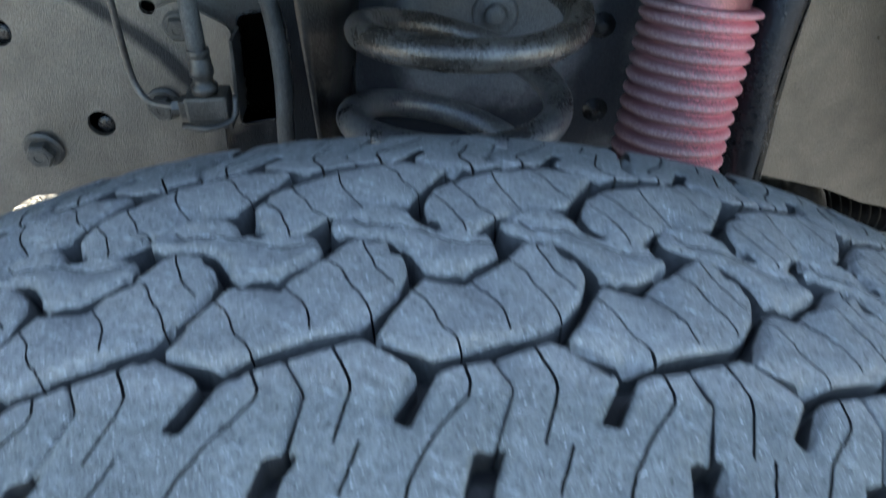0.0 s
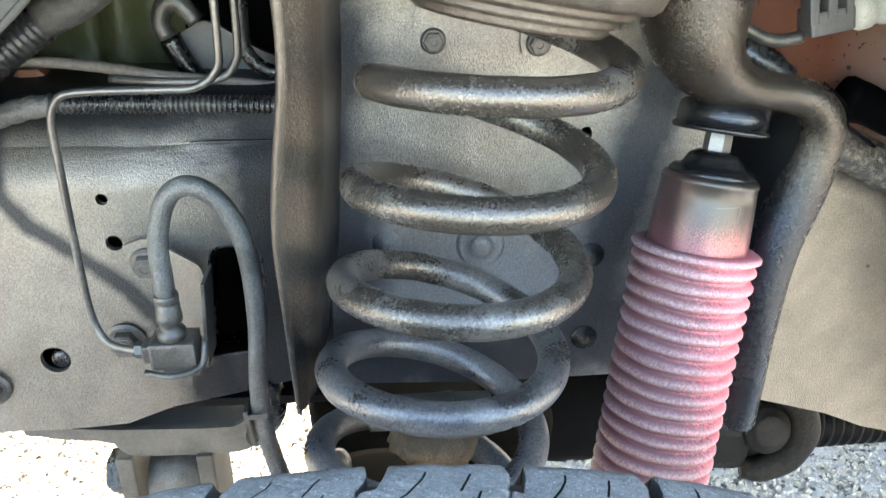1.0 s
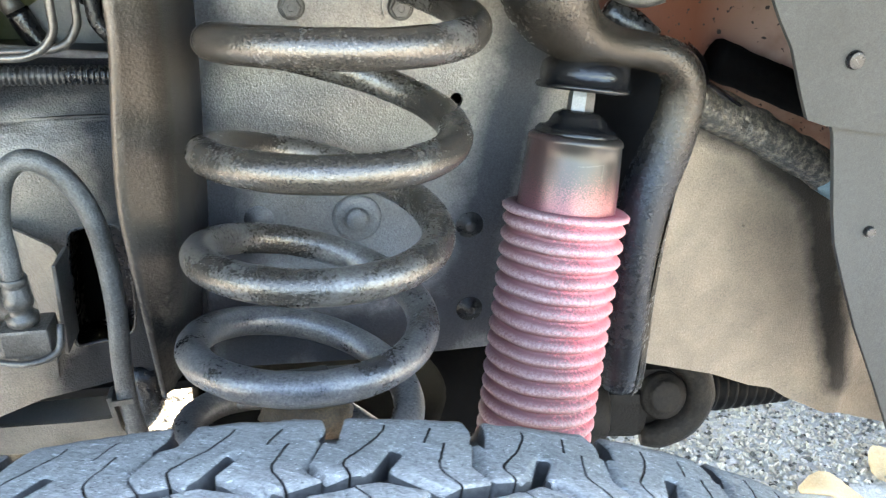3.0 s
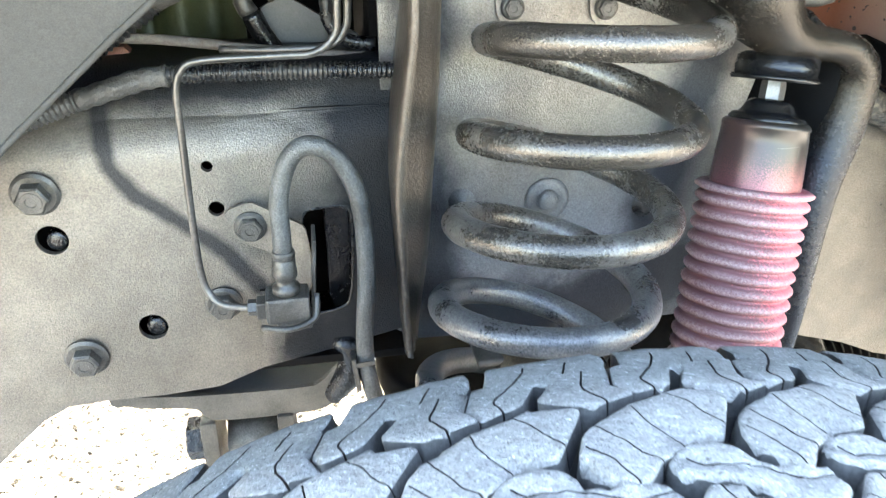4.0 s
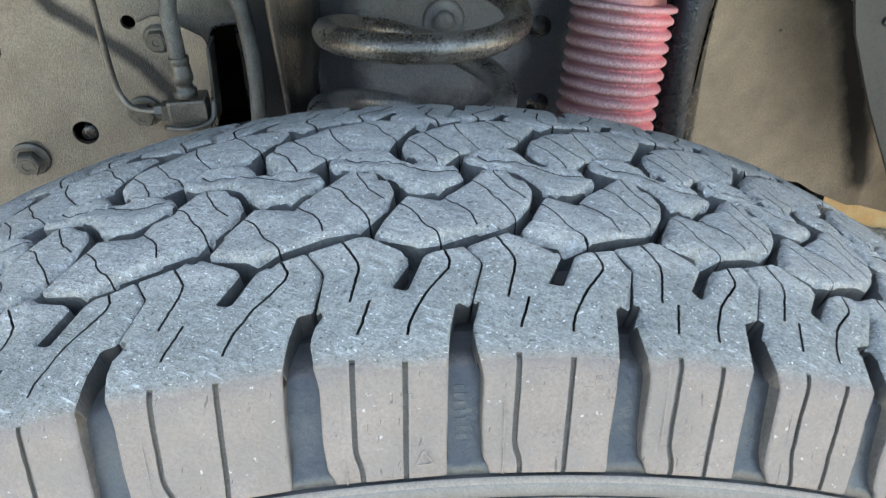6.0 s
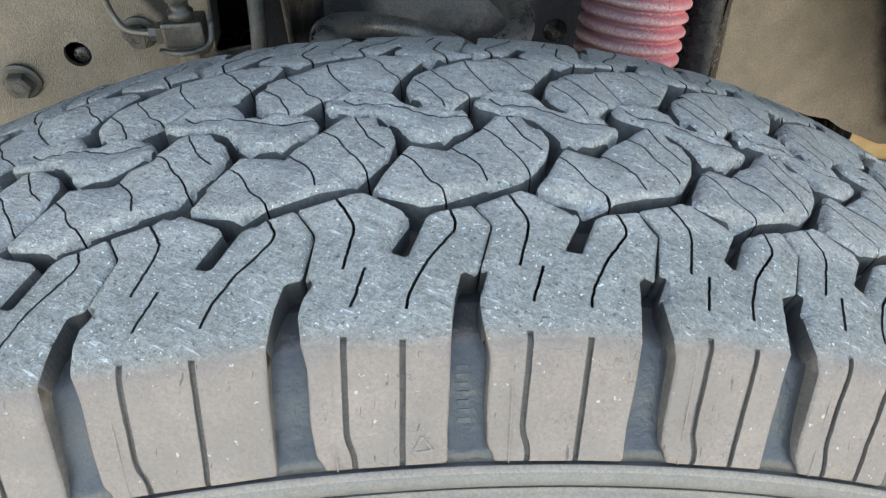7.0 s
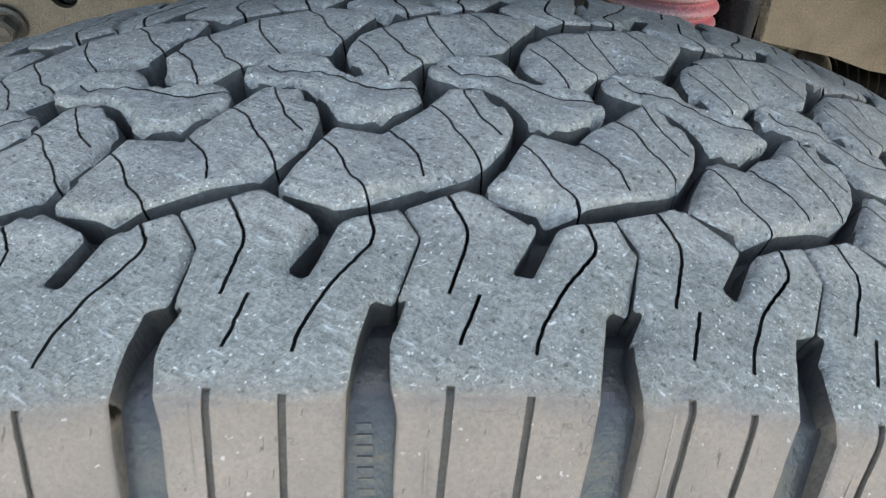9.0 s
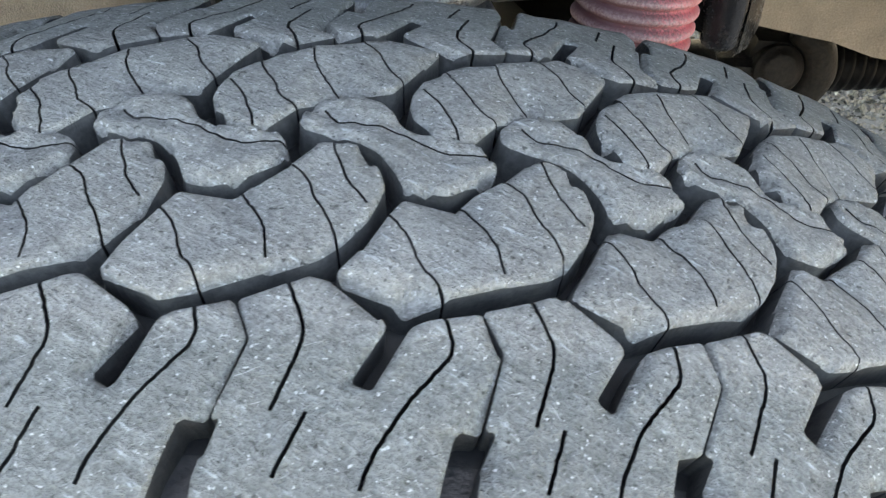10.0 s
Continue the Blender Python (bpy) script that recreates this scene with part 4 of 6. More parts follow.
    for line, w in lines:
        ring = slot([(s / 1000, (u - 3.7) / 1000) for s, u in line], w)
        n = len(verts)
        verts += [on_tyre(s, u, 0.00025) for s, u in ring] + [on_tyre(s, u, -0.0003) for s, u in ring]
        m = len(ring)
        faces += [tuple(range(n, n + m))] + [(n + i, n + m + i, n + m + (i + 1) % m, n + (i + 1) % m) for i in range(m)]
    part("moulded_triangle", mesh_of("moulded_triangle", verts, faces, SHOULDER, False), tyre, "small raised triangle mark")
    for i in range(10):
        u0 = -0.0855 - i * 0.00191
        wide = 0.0011 if i != 5 else 0.0004
        ring = [(0.0215 + i * 8e-5, u0), (0.0243 + i * 8e-5, u0), (0.0245 + i * 8e-5, u0 - wide), (0.0217 + i * 8e-5, u0 - wide)]
        verts = [on_tyre(s, u, float(np.interp(u, (-0.106, -0.100, -0.092, -0.082), (-0.0032, -0.0038, -0.0043, -0.0050))) + h) for h in (0.0003, -0.001) for s, u in ring]
        faces = [(0, 1, 2, 3)] + [(a, 4 + a, 4 + (a + 1) % 4, (a + 1) % 4) for a in range(4)]
        part("moulded_bar", mesh_of("moulded_bar", verts, faces, FLOOR, False), tyre)
    # thin moulding ridges down the shoulder blocks, beside the cross grooves
    for k in range(-4, 6):
        pts = [(unphase((0.0, 1.0 + off, 1.0), k, False), -0.0795 - 0.0262 * j / 6) for j, off in enumerate((0.10, 0.097, 0.094, 0.092, 0.090, 0.088, 0.086))]
        ring = slot(pts, 0.00032)
        m = len(ring)
        verts = [on_tyre(q, u, 0.00012) for q, u in ring] + [on_tyre(q, u, -0.0004) for q, u in ring]
        faces = [(i, i + 1, m - 2 - i, m - 1 - i) for i in range(m // 2 - 1)] + [(i, m + i, m + (i + 1) % m, (i + 1) % m) for i in range(m)]
        part("moulding_ridge", mesh_of("moulding_ridge", verts, faces, SHOULDER, False), tyre)
    # raised panels low on the sidewall
    for i in range(-9, 10):
        s0 = i * 0.0246 + 0.004
        ring = [(s0 + 0.0004 + k * 0.00595, -0.1158) for k in range(5)] + [(s0 + 0.0237 - k * 0.00578, -0.131) for k in range(5)]
        verts = [on_tyre(s, u, 0.0006) for s, u in ring] + [on_tyre(s, u, -0.0005) for s, u in ring]
        faces = [(k, k + 1, 8 - k, 9 - k) for k in range(4)] + [(a, 10 + a, 10 + (a + 1) % 10, (a + 1) % 10) for a in range(10)]
        part("sidewall_panel", mesh_of("sidewall_panel", verts, faces, WALLRUB, False), tyre)


# ---- chassis ----
def build_frame():
    rail = thing("chassis_rail", (-0.25, 0.34, 0.5), "dusty undercoated chassis rail with bolts and a slot", "chassis rail")
    top, low = 0.700, 0.515
    outline = [(-0.70, 0.30), (-0.56, 0.32), (-0.44, 0.36), (-0.36, 0.415), (-0.310, 0.462), (-0.291, 0.480), (-0.277, 0.493), (-0.262, 0.506), (-0.247, 0.5145), (-0.225, 0.5165), (-0.19, 0.5165), (-0.155, 0.519), (-0.127, 0.529), (-0.081, 0.533), (-0.03, 0.545),
               (-0.03, top - 0.012), (-0.20, top - 0.010), (-0.30, top - 0.020), (-0.45, top - 0.03), (-0.70, top - 0.05)]
    slot_hole = rounded([(-0.094, 0.630), (-0.070, 0.632), (-0.066, 0.622), (-0.069, 0.566), (-0.079, 0.560), (-0.101, 0.558), (-0.104, 0.563), (-0.096, 0.625)], 2)
    holes = [slot_hole, ngon(-0.1445, 0.6645, 0.0032), ngon(-0.1425, 0.639, 0.0045), ngon(-0.2325, 0.627, 0.0088, n=28), ngon(-0.1880, 0.566, 0.0085, n=28)]

    def depth(x, z):
        y = 0.306 + 0.9 * max(0.0, z - (top - 0.032)) ** 2 / 0.032
        return y + 0.004 * math.exp(-(((x + 0.115) / 0.012) ** 2)) - 0.0 + (0.010 * min(1.0, max(0.0, (x + 0.112) / 0.02)))
    v, f = sheet(outline, holes, depth, 0.004, 0.011)
    # the rolled top edge
    xs = np.linspace(-0.70, -0.03, 50)
    arc = [(0.306 + 0.9 * 0.020 ** 2 / 0.032, -0.012), (0.326, -0.002), (0.334, 0.006), (0.345, 0.0105), (0.40, 0.012), (0.40, 0.006)]
    rv, rf = [], []
    for x in xs:
        base = np.interp(x, [-0.70, -0.45, -0.30, -0.20, -0.03], [top - 0.038, top - 0.018, top - 0.008, top + 0.002, top])
        shift = 0.010 * min(1.0, max(0.0, (x + 0.112) / 0.02))
        dent = 0.0016 * max(0.0, math.sin(x * 62)) ** 2
        rv += [(x, (y if i > 1 else depth(x, base + dz) if i == 0 else y) + shift * (i == 1), base + dz - dent * (i == 3)) for i, (y, dz) in enumerate(arc)]
    m = len(arc)
    for i in range(len(xs) - 1):
        rf += [(i * m + j, (i + 1) * m + j, (i + 1) * m + j + 1, i * m + j + 1) for j in range(m - 1)]
    v, f = join((v, f), (rv, rf))
    part("rail_wall", mesh_of("rail_wall", v, f, FRAME), rail, "beige dusty undercoat with a dark overspray and hose-shadow band painted on")
    # near-black colour holds the shade inside the slot and the holes
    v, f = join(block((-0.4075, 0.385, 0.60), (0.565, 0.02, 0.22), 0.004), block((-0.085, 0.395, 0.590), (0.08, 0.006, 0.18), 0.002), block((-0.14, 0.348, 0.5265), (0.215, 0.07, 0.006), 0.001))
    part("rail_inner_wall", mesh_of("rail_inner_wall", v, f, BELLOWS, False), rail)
    for x, z in ((-0.2350, 0.6555), (-0.2285, 0.5500)):
        hex_bolt("flange_bolt", rail, (x, 0.3055, z), (0.0, -1, -0.12), 0.0077, 0.0128, 0.010)
    hex_bolt("flange_bolt", rail, (-0.1455, 0.3055, 0.5790), (0, -1, -0.1), 0.0070, 0.0110, 0.009)
    for x, z in ((-0.2325, 0.627), (-0.1880, 0.566)):
        v, f = lathe((x + 0.001, 0.325, z - 0.003), (0, -1, 0), [(0, 0.006), (0.013, 0.006), (0.0142, 0.0052), (0.0145, 0.002)], 20)
        part("weld_stud", mesh_of("weld_stud", v, f, BLACK), rail)
    rim = slot_hole + slot_hole[:2]
    v, f = tube([(x, depth(x, z) + 0.001, z) for x, z in rim], 0.0013, 8, 0.004)
    part("slot_rim", mesh_of("slot_rim", v, f, BLACK), rail, "rolled black rim of the slot")
    inner = shrink(slot_hole, 0.0006)
    n = len(inner)
    v = [(x, depth(x, z) + d, z) for d in (0.003, 0.026) for x, z in inner] + [(x, depth(x, z) + d, z) for d in (0.003, 0.026) for x, z in slot_hole]
    f = [(a + i, a + (i + 1) % n, b + (i + 1) % n, b + i) for a, b in ((0, n), (2 * n, 3 * n), (0, 2 * n), (n, 3 * n)) for i in range(n)]
    part("slot_sleeve", mesh_of("slot_sleeve", v, f, BLUEBLACK), rail)
    v, f = join(block((-0.0745, 0.340, 0.596), (0.0150, 0.005, 0.078), 0.0015), block((-0.0815, 0.355, 0.596), (0.003, 0.035, 0.078), 0.001))
    part("inner_rib", mesh_of("inner_rib", v, f, BLUEBLACK, False), rail, "blue-black rib inside the slot")
    # light strip pressed into the wall under the hose union
    v, f = sheet([(-0.126, 0.545), (-0.113, 0.545), (-0.110, 0.585), (-0.124, 0.585)], [], lambda x, z: 0.3042, 0.002)
    part("wall_seam", mesh_of("wall_seam", v, f, FRAME), rail)


def build_arm_bracket():
    b = thing("control_arm_bracket", (-0.13, 0.345, 0.42), "dusty steel bracket with the bushed arm end under the rail", "bracket")
    plate = [(-0.229, 0.5035), (-0.212, 0.5025), (-0.175, 0.4985), (-0.100, 0.4965), (-0.092, 0.501), (-0.083, 0.510), (-0.072, 0.521), (-0.068, 0.515), (-0.079, 0.490), (-0.088, 0.480), (-0.102, 0.476), (-0.165, 0.477), (-0.171, 0.482), (-0.176, 0.4895), (-0.212, 0.4935), (-0.216, 0.496), (-0.227, 0.4965)]
    v, f = sheet(rounded(plate, 1), [], lambda x, z: 0.326, 0.004)
    shelf = block((-0.135, 0.350, 0.492), (0.12, 0.046, 0.004), 0.001)
    part("bracket_plate", mesh_of("bracket_plate", v, f, DUSTY, False), b)
    part("bracket_shelf", mesh_of("bracket_shelf", *shelf, GREYPL, False), b, "dusty grey shelf")
    for x in (-0.170, -0.119):
        v, f = block((x, 0.345, 0.440), (0.011, 0.045, 0.075), 0.002)
        part("bracket_ear", mesh_of("bracket_ear", v, f, DUSTY, False), b)
    v, f = lathe((-0.160, 0.345, 0.445), (1, 0, 0), [(0, 0.0), (0.0005, 0.019), (0.034, 0.019), (0.035, 0.0)], 28)
    part("bush", mesh_of("bush", v, f, RUBBER), b, "blue-black rubber bush")
    hex_bolt("pivot_bolt", b, (-0.1755, 0.345, 0.450), (-1, 0, 0), 0.013, 0.0145, 0.013, BLACK)
    v, f = tube([(-0.142, 0.347, 0.445, 0.018), (-0.14, 0.40, 0.43, 0.02), (-0.138, 0.50, 0.41, 0.022)], 0.018)
    part("arm", mesh_of("arm", v, f, BLACK), b)
    v, f = tube([(-0.082, 0.324, 0.535, 0.010), (-0.072, 0.322, 0.530, 0.013), (-0.073, 0.324, 0.510, 0.013), (-0.086, 0.33, 0.488, 0.010)], 0.012, flat=0.7)
    part("gusset", mesh_of("gusset", v, f, BLACK), b)


def build_tower():
    t = thing("spring_tower", (0.09, 0.33, 0.52), "undercoated spring and damper tower with rolled black flanges", "spring tower")
    back = [(-0.045, 0.535), (-0.03, 0.523), (0.06, 0.520), (0.15, 0.522), (0.20, 0.526), (0.246, 0.50), (0.248, 0.60), (0.2475, 0.690), (0.225, 0.705), (0.185, 0.722), (0.172, 0.745), (0.170, 0.84), (-0.045, 0.84)]

    def depth(x, z):
        return 0.333 - 0.075 * max(0.0, (x - 0.150)) ** 1.3 + 0.004 * min(1.0, max(0.0, (x - 0.2) / 0.04))
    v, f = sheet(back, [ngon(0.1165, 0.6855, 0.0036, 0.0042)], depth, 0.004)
    part("back_plate", mesh_of("back_plate", v, f, PLATE), t, "grey undercoated plate, overspray and shade painted on its edges and foot")
    # unseen blocks added behind the plate to keep its hole and gaps dark
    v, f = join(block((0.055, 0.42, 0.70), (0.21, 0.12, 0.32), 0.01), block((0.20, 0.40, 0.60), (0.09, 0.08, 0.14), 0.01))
    part("dark_backing", mesh_of("dark_backing", v, f, DARK, False), t)
    for x, z, r in ((0.0585, 0.6185, 0.0065), (0.125, 0.609, 0.006), (0.1255, 0.551, 0.006), (0.003, 0.621, 0.005)):
        big = abs(x - 0.0585) < 1e-4
        prof = [(0, 0.0145), (0.002, 0.0142), (0.0026, 0.0115), (0.0026, 0.0075), (0.004, 0.0072), (0.0065, 0.0062), (0.0072, 0.003)] if big else [(0, 0.0085), (0.0012, 0.0082), (0.0018, r * 0.7), (0.004, r * 0.66), (0.0046, r * 0.3)]
        v, f = lathe((x, 0.3335, z), (0, -1, 0), prof, 26)
        part("rivet", mesh_of("rivet", v, f, PLATE if r < 0.006 or big else BLACK), t)
    for x, z in ((0.031, 0.739), (0.0865, 0.737)):
        ear = sheet(rounded([(x - 0.010, z + 0.022), (x + 0.010, z + 0.022), (x + 0.0095, z - 0.004), (x + 0.004, z - 0.0105), (x - 0.004, z - 0.0105), (x - 0.0095, z - 0.004)], 2), [], lambda a, b: 0.330, 0.003)
        part("seat_ear", mesh_of("seat_ear", *ear, PLATE, True), t)
        hex_bolt("ear_bolt", t, (x, 0.3302, z), (0, -1, 0), 0.0048, 0.0068, 0.005, STEEL)
    # near flange: a rolled lip at the front and the wall behind it
    z = [0.86, 0.774, 0.751, 0.713, 0.672, 0.627, 0.590, 0.571]
    left = [-0.040, -0.040, -0.0388, -0.0445, -0.0495, -0.0475, -0.046, -0.045]
    right = [-0.019, -0.021, -0.0215, -0.0230, -0.0262, -0.0290, -0.0345, -0.0365]
    zz = np.linspace(0.86, 0.571, 60)
    lx, rx = np.interp(zz, z[::-1], left[::-1]), np.interp(zz, z[::-1], right[::-1])
    k = np.ones(7) / 7
    lx, rx = [np.convolve(np.r_[[a[0]] * 3, a, [a[-1]] * 3], k, "valid") for a in (lx, rx)]
    verts, faces = [], []
    for h, a, b in zip(zz, lx, rx):
        ring = [(a + 0.008, 0.338), (a + 0.002, 0.285), (a, 0.246), (a + 0.001, 0.240), (a + 0.004, 0.2385), (a + 0.3 * (b - a), 0.2415), (a + 0.65 * (b - a), 0.2470), (b - 0.0025, 0.2530), (b, 0.259), (b + 0.0008, 0.268), (b + 0.002, 0.300), (b + 0.005, 0.3335)]
        verts += [(x, y, h) for x, y in ring]
    m = 12
    for i in range(len(zz) - 1):
        faces += [(i * m + j, i * m + (j + 1) % m, (i + 1) * m + (j + 1) % m, (i + 1) * m + j) for j in range(m)]
    faces += [tuple(range(m)), tuple(range((len(zz) - 1) * m, len(zz) * m))[::-1]]
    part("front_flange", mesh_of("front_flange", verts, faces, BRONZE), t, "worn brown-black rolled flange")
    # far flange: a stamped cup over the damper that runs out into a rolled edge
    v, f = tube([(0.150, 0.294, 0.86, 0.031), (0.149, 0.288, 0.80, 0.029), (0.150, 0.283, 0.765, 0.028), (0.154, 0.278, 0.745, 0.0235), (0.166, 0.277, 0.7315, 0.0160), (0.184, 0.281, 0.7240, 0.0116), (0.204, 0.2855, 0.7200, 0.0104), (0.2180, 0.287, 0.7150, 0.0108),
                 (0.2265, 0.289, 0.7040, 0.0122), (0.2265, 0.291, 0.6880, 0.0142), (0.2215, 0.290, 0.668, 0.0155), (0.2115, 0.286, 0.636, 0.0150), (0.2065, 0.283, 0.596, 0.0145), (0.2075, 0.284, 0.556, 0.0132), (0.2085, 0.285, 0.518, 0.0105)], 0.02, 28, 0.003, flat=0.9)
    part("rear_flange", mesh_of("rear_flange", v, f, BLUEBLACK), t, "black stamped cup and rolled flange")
    ring = [(0.224, 0.288), (0.232, 0.300), (0.240, 0.318), (0.2475, 0.336)]
    verts, faces = [], []
    hs = [0.712, 0.705, 0.69, 0.65, 0.60, 0.56, 0.53, 0.505]
    off = [0.012, 0.015, 0.014, 0.006, 0.0, -0.003, -0.003, -0.004]
    for h, o in zip(hs, off):
        verts += [(x + o * (1 - i / 3), y, h - 0.012 * (i / 3) * (h < 0.53)) for i, (x, y) in enumerate(ring)]
    for i in range(len(hs) - 1):
        faces += [(i * 4 + j, i * 4 + j + 1, (i + 1) * 4 + j + 1, (i + 1) * 4 + j) for j in range(3)]
    n = len(verts)
    verts += [(x + 0.003, y + 0.002, q) for x, y, q in verts]
    faces += [tuple(i + n for i in q[::-1]) for q in faces]
    part("side_wall", mesh_of("side_wall", verts, faces, BLACK), t)
    # the hollow between the damper and the flange, its shade given as near-black colour
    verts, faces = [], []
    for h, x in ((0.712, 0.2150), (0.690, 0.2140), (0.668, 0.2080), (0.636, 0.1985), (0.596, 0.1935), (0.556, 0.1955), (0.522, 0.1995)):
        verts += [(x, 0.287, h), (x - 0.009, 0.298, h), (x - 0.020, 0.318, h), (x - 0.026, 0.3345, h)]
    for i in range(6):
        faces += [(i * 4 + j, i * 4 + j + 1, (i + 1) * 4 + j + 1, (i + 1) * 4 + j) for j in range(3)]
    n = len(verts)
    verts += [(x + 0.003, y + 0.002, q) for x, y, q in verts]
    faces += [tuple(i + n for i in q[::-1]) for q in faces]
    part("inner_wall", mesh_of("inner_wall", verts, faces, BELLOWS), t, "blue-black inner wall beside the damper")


AXIS_LOW, AXIS, RISE = np.array((0.0302, 0.2359, 0.6085)), np.array((0.1789, 0.0815, 1.0)), 0.0469
AXIS /= np.linalg.norm(AXIS)


def build_spring():
    s = thing("coil_spring", (0.012, 0.205, 0.49), "dusty black coil spring between its seats", "coil spring")
    side = np.cross((0, 1, 0), AXIS)
    side /= np.linalg.norm(side)
    ahead = np.cross(AXIS, side)
    rise = RISE
    pts = []
    for a in np.arange(-2.45, 3.55, 1 / 44):
        h = a * rise
        if a < -1.7:
            h = (-1.7 + (a + 1.7) * 0.45) * rise
        ang = 2 * math.pi * (a - 0.25 + 0.0824)
        pts.append(AXIS_LOW + h * AXIS + 0.0533 * (math.cos(ang) * side + math.sin(ang) * ahead))
    v, f = tube(pts, 0.0078, 20, 0.02, rough=0.03)
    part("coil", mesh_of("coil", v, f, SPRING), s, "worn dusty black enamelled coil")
    top = AXIS_LOW + 3.52 * rise * AXIS
    v, f = lathe(top - 0.006 * AXIS, AXIS, [(0, 0.030), (0.0, 0.040), (0.002, 0.0425), (0.0035, 0.0415), (0.0045, 0.0445), (0.0065, 0.046), (0.0075, 0.0445), (0.0085, 0.050), (0.0105, 0.0525), (0.0115, 0.051), (0.0125, 0.058), (0.015, 0.061), (0.021, 0.063), (0.028, 0.062), (0.07, 0.058)], 56)
    part("upper_seat", mesh_of("upper_seat", v, f, BRONZE), s, "layered rubber and steel upper seat")
    low = AXIS_LOW - 2.0 * rise * AXIS
    v, f = lathe(low - 0.02 * AXIS, AXIS, [(-0.03, 0.05), (0, 0.066), (0.008, 0.068), (0.010, 0.060), (0.012, 0.03)], 48)
    part("lower_seat", mesh_of("lower_seat", v, f, DARK), s)
    base = AXIS_LOW - 1.20 * rise * AXIS + np.array((0.003, 0.0, 0.0))
    v, f = lathe(base + 0.009 * AXIS, -AXIS, [(-0.010, 0.016), (-0.009, 0.019), (-0.004, 0.0215), (0.001, 0.0228), (0.004, 0.0215), (0.0055, 0.0222), (0.008, 0.0190), (0.0105, 0.0180), (0.0125, 0.0135), (0.014, 0.012), (0.0165, 0.007), (0.017, 0.001)], 48)
    v = [p + 0.0026 * noise.noise(Vector(p) * 190) * np.array((1, 1, 1)) for p in v]
    part("bump_stop", mesh_of("bump_stop", v, f, AMBER), s, "crusted amber-brown bump stop inside the coil")
    part("stop_plate", mesh_of("stop_plate", *block((0.024, 0.240, 0.570), (0.064, 0.026, 0.005), 0.002), STEEL), s, "pale steel plate over the bump stop")
    part("stop_boss", mesh_of("stop_boss", *block((0.024, 0.238, 0.572), (0.028, 0.022, 0.006), 0.0025, (4, 0, 8)), TAPE), s, "dark greasy boss on the plate")


ROD = np.array((0.1718, 0.2838, 0.6958))
DOWN = np.array((-0.145, -0.207, -1.0))
DOWN /= np.linalg.norm(DOWN)


def build_shock():
    s = thing("shock_absorber", (0.14, 0.245, 0.5), "grey damper with a dusty pink corrugated rubber boot", "shock absorber")
    v, f = lathe(ROD - 0.006 * DOWN, -DOWN, [(0.0, 0.012), (0.0, 0.0235), (0.0014, 0.0242), (0.0028, 0.0236), (0.003, 0.0222), (0.0075, 0.0226), (0.0130, 0.0218), (0.0150, 0.0185), (0.016, 0.012)], 40)
    part("upper_bush", mesh_of("upper_bush", v, f, OILY), s, "oily black upper rubber bush and washer")
    v, f = lathe(ROD + 0.012 * DOWN, -DOWN, [(0, 0.0068), (0.015, 0.0068), (0.019, 0.0062)], 6)
    part("rod_nut", mesh_of("rod_nut", v, f, BRIGHT, False), s, "bright hexagon rod nut")
    v, f = lathe(ROD + 0.006 * DOWN, DOWN, [(-0.002, 0.009), (0.0, 0.0125), (0.0015, 0.0135), (0.0045, 0.0150), (0.0060, 0.0165), (0.0065, 0.0195), (0.0085, 0.0212), (0.012, 0.0215)], 36)
    part("rod_guide", mesh_of("rod_guide", v, f, OILY), s)
    v, f = lathe(ROD + 0.016 * DOWN, DOWN, [(0, 0.0175), (0.0, 0.0222), (0.0016, 0.0240), (0.0036, 0.0244), (0.0044, 0.0238), (0.012, 0.0244), (0.030, 0.0253), (0.050, 0.0256), (0.060, 0.0256)], 48)
    part("damper_body", mesh_of("damper_body", v, f, SHOCK), s, "grey body turning pink towards its foot")
    prof = [(0.0, 0.0258), (0.0002, 0.0315), (0.0014, 0.0332), (0.0030, 0.0330), (0.0042, 0.0308)]
    n, pitch = 20, 0.0083
    for i in range(n):
        for k, r in enumerate((0.0279, 0.0294, 0.0310, 0.0319, 0.0320, 0.0313, 0.0297)):
            swell = 1.0 + 0.004 * math.sin(i * 2.1) - 0.002 * i / n
            prof.append((0.0046 + pitch * (i + k / 7), r * swell))
    v, f = lathe(ROD + 0.0535 * DOWN, DOWN, prof, 64)
    v = [p + 0.0004 * noise.noise(Vector(p) * 70) * np.array((1, 1, 1)) for p in v]
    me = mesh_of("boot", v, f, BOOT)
    at = me.attributes.new("ridge", "FLOAT", "POINT")
    at.data.foreach_set("value", [min(1.0, max(0.0, (r - 0.0298) / 0.0022)) for _, r in prof for _ in range(64)])
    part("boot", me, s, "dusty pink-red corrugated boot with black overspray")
    # outline of a worn label on the body
    sx, tx, w = frame_of(DOWN)
    verts, faces = [], []
    for (a0, d0), (a1, d1) in (((-116, 0.0235), (-112, 0.034)), ((-112, 0.0235), (-72, 0.0240)), ((-73, 0.0240), (-71.5, 0.032))):
        n = len(verts)
        k = 8
        for i in range(k + 1):
            a = radians(a0 + (a1 - a0) * i / k)
            a += math.atan2(tx[1], sx[1]) * 0
            for d in ((d0, d0 + 0.0006) if abs(a1 - a0) > 20 else (d0, d1)):
                rad = 0.0251
                direction = math.cos(a) * np.array((1, 0, 0)) + math.sin(a) * np.array((0, 1, 0))
                verts.append(ROD + 0.0 * DOWN + d * DOWN + rad * direction)
        faces += [(n + 2 * i, n + 2 * i + 1, n + 2 * i + 3, n + 2 * i + 2) for i in range(k)]
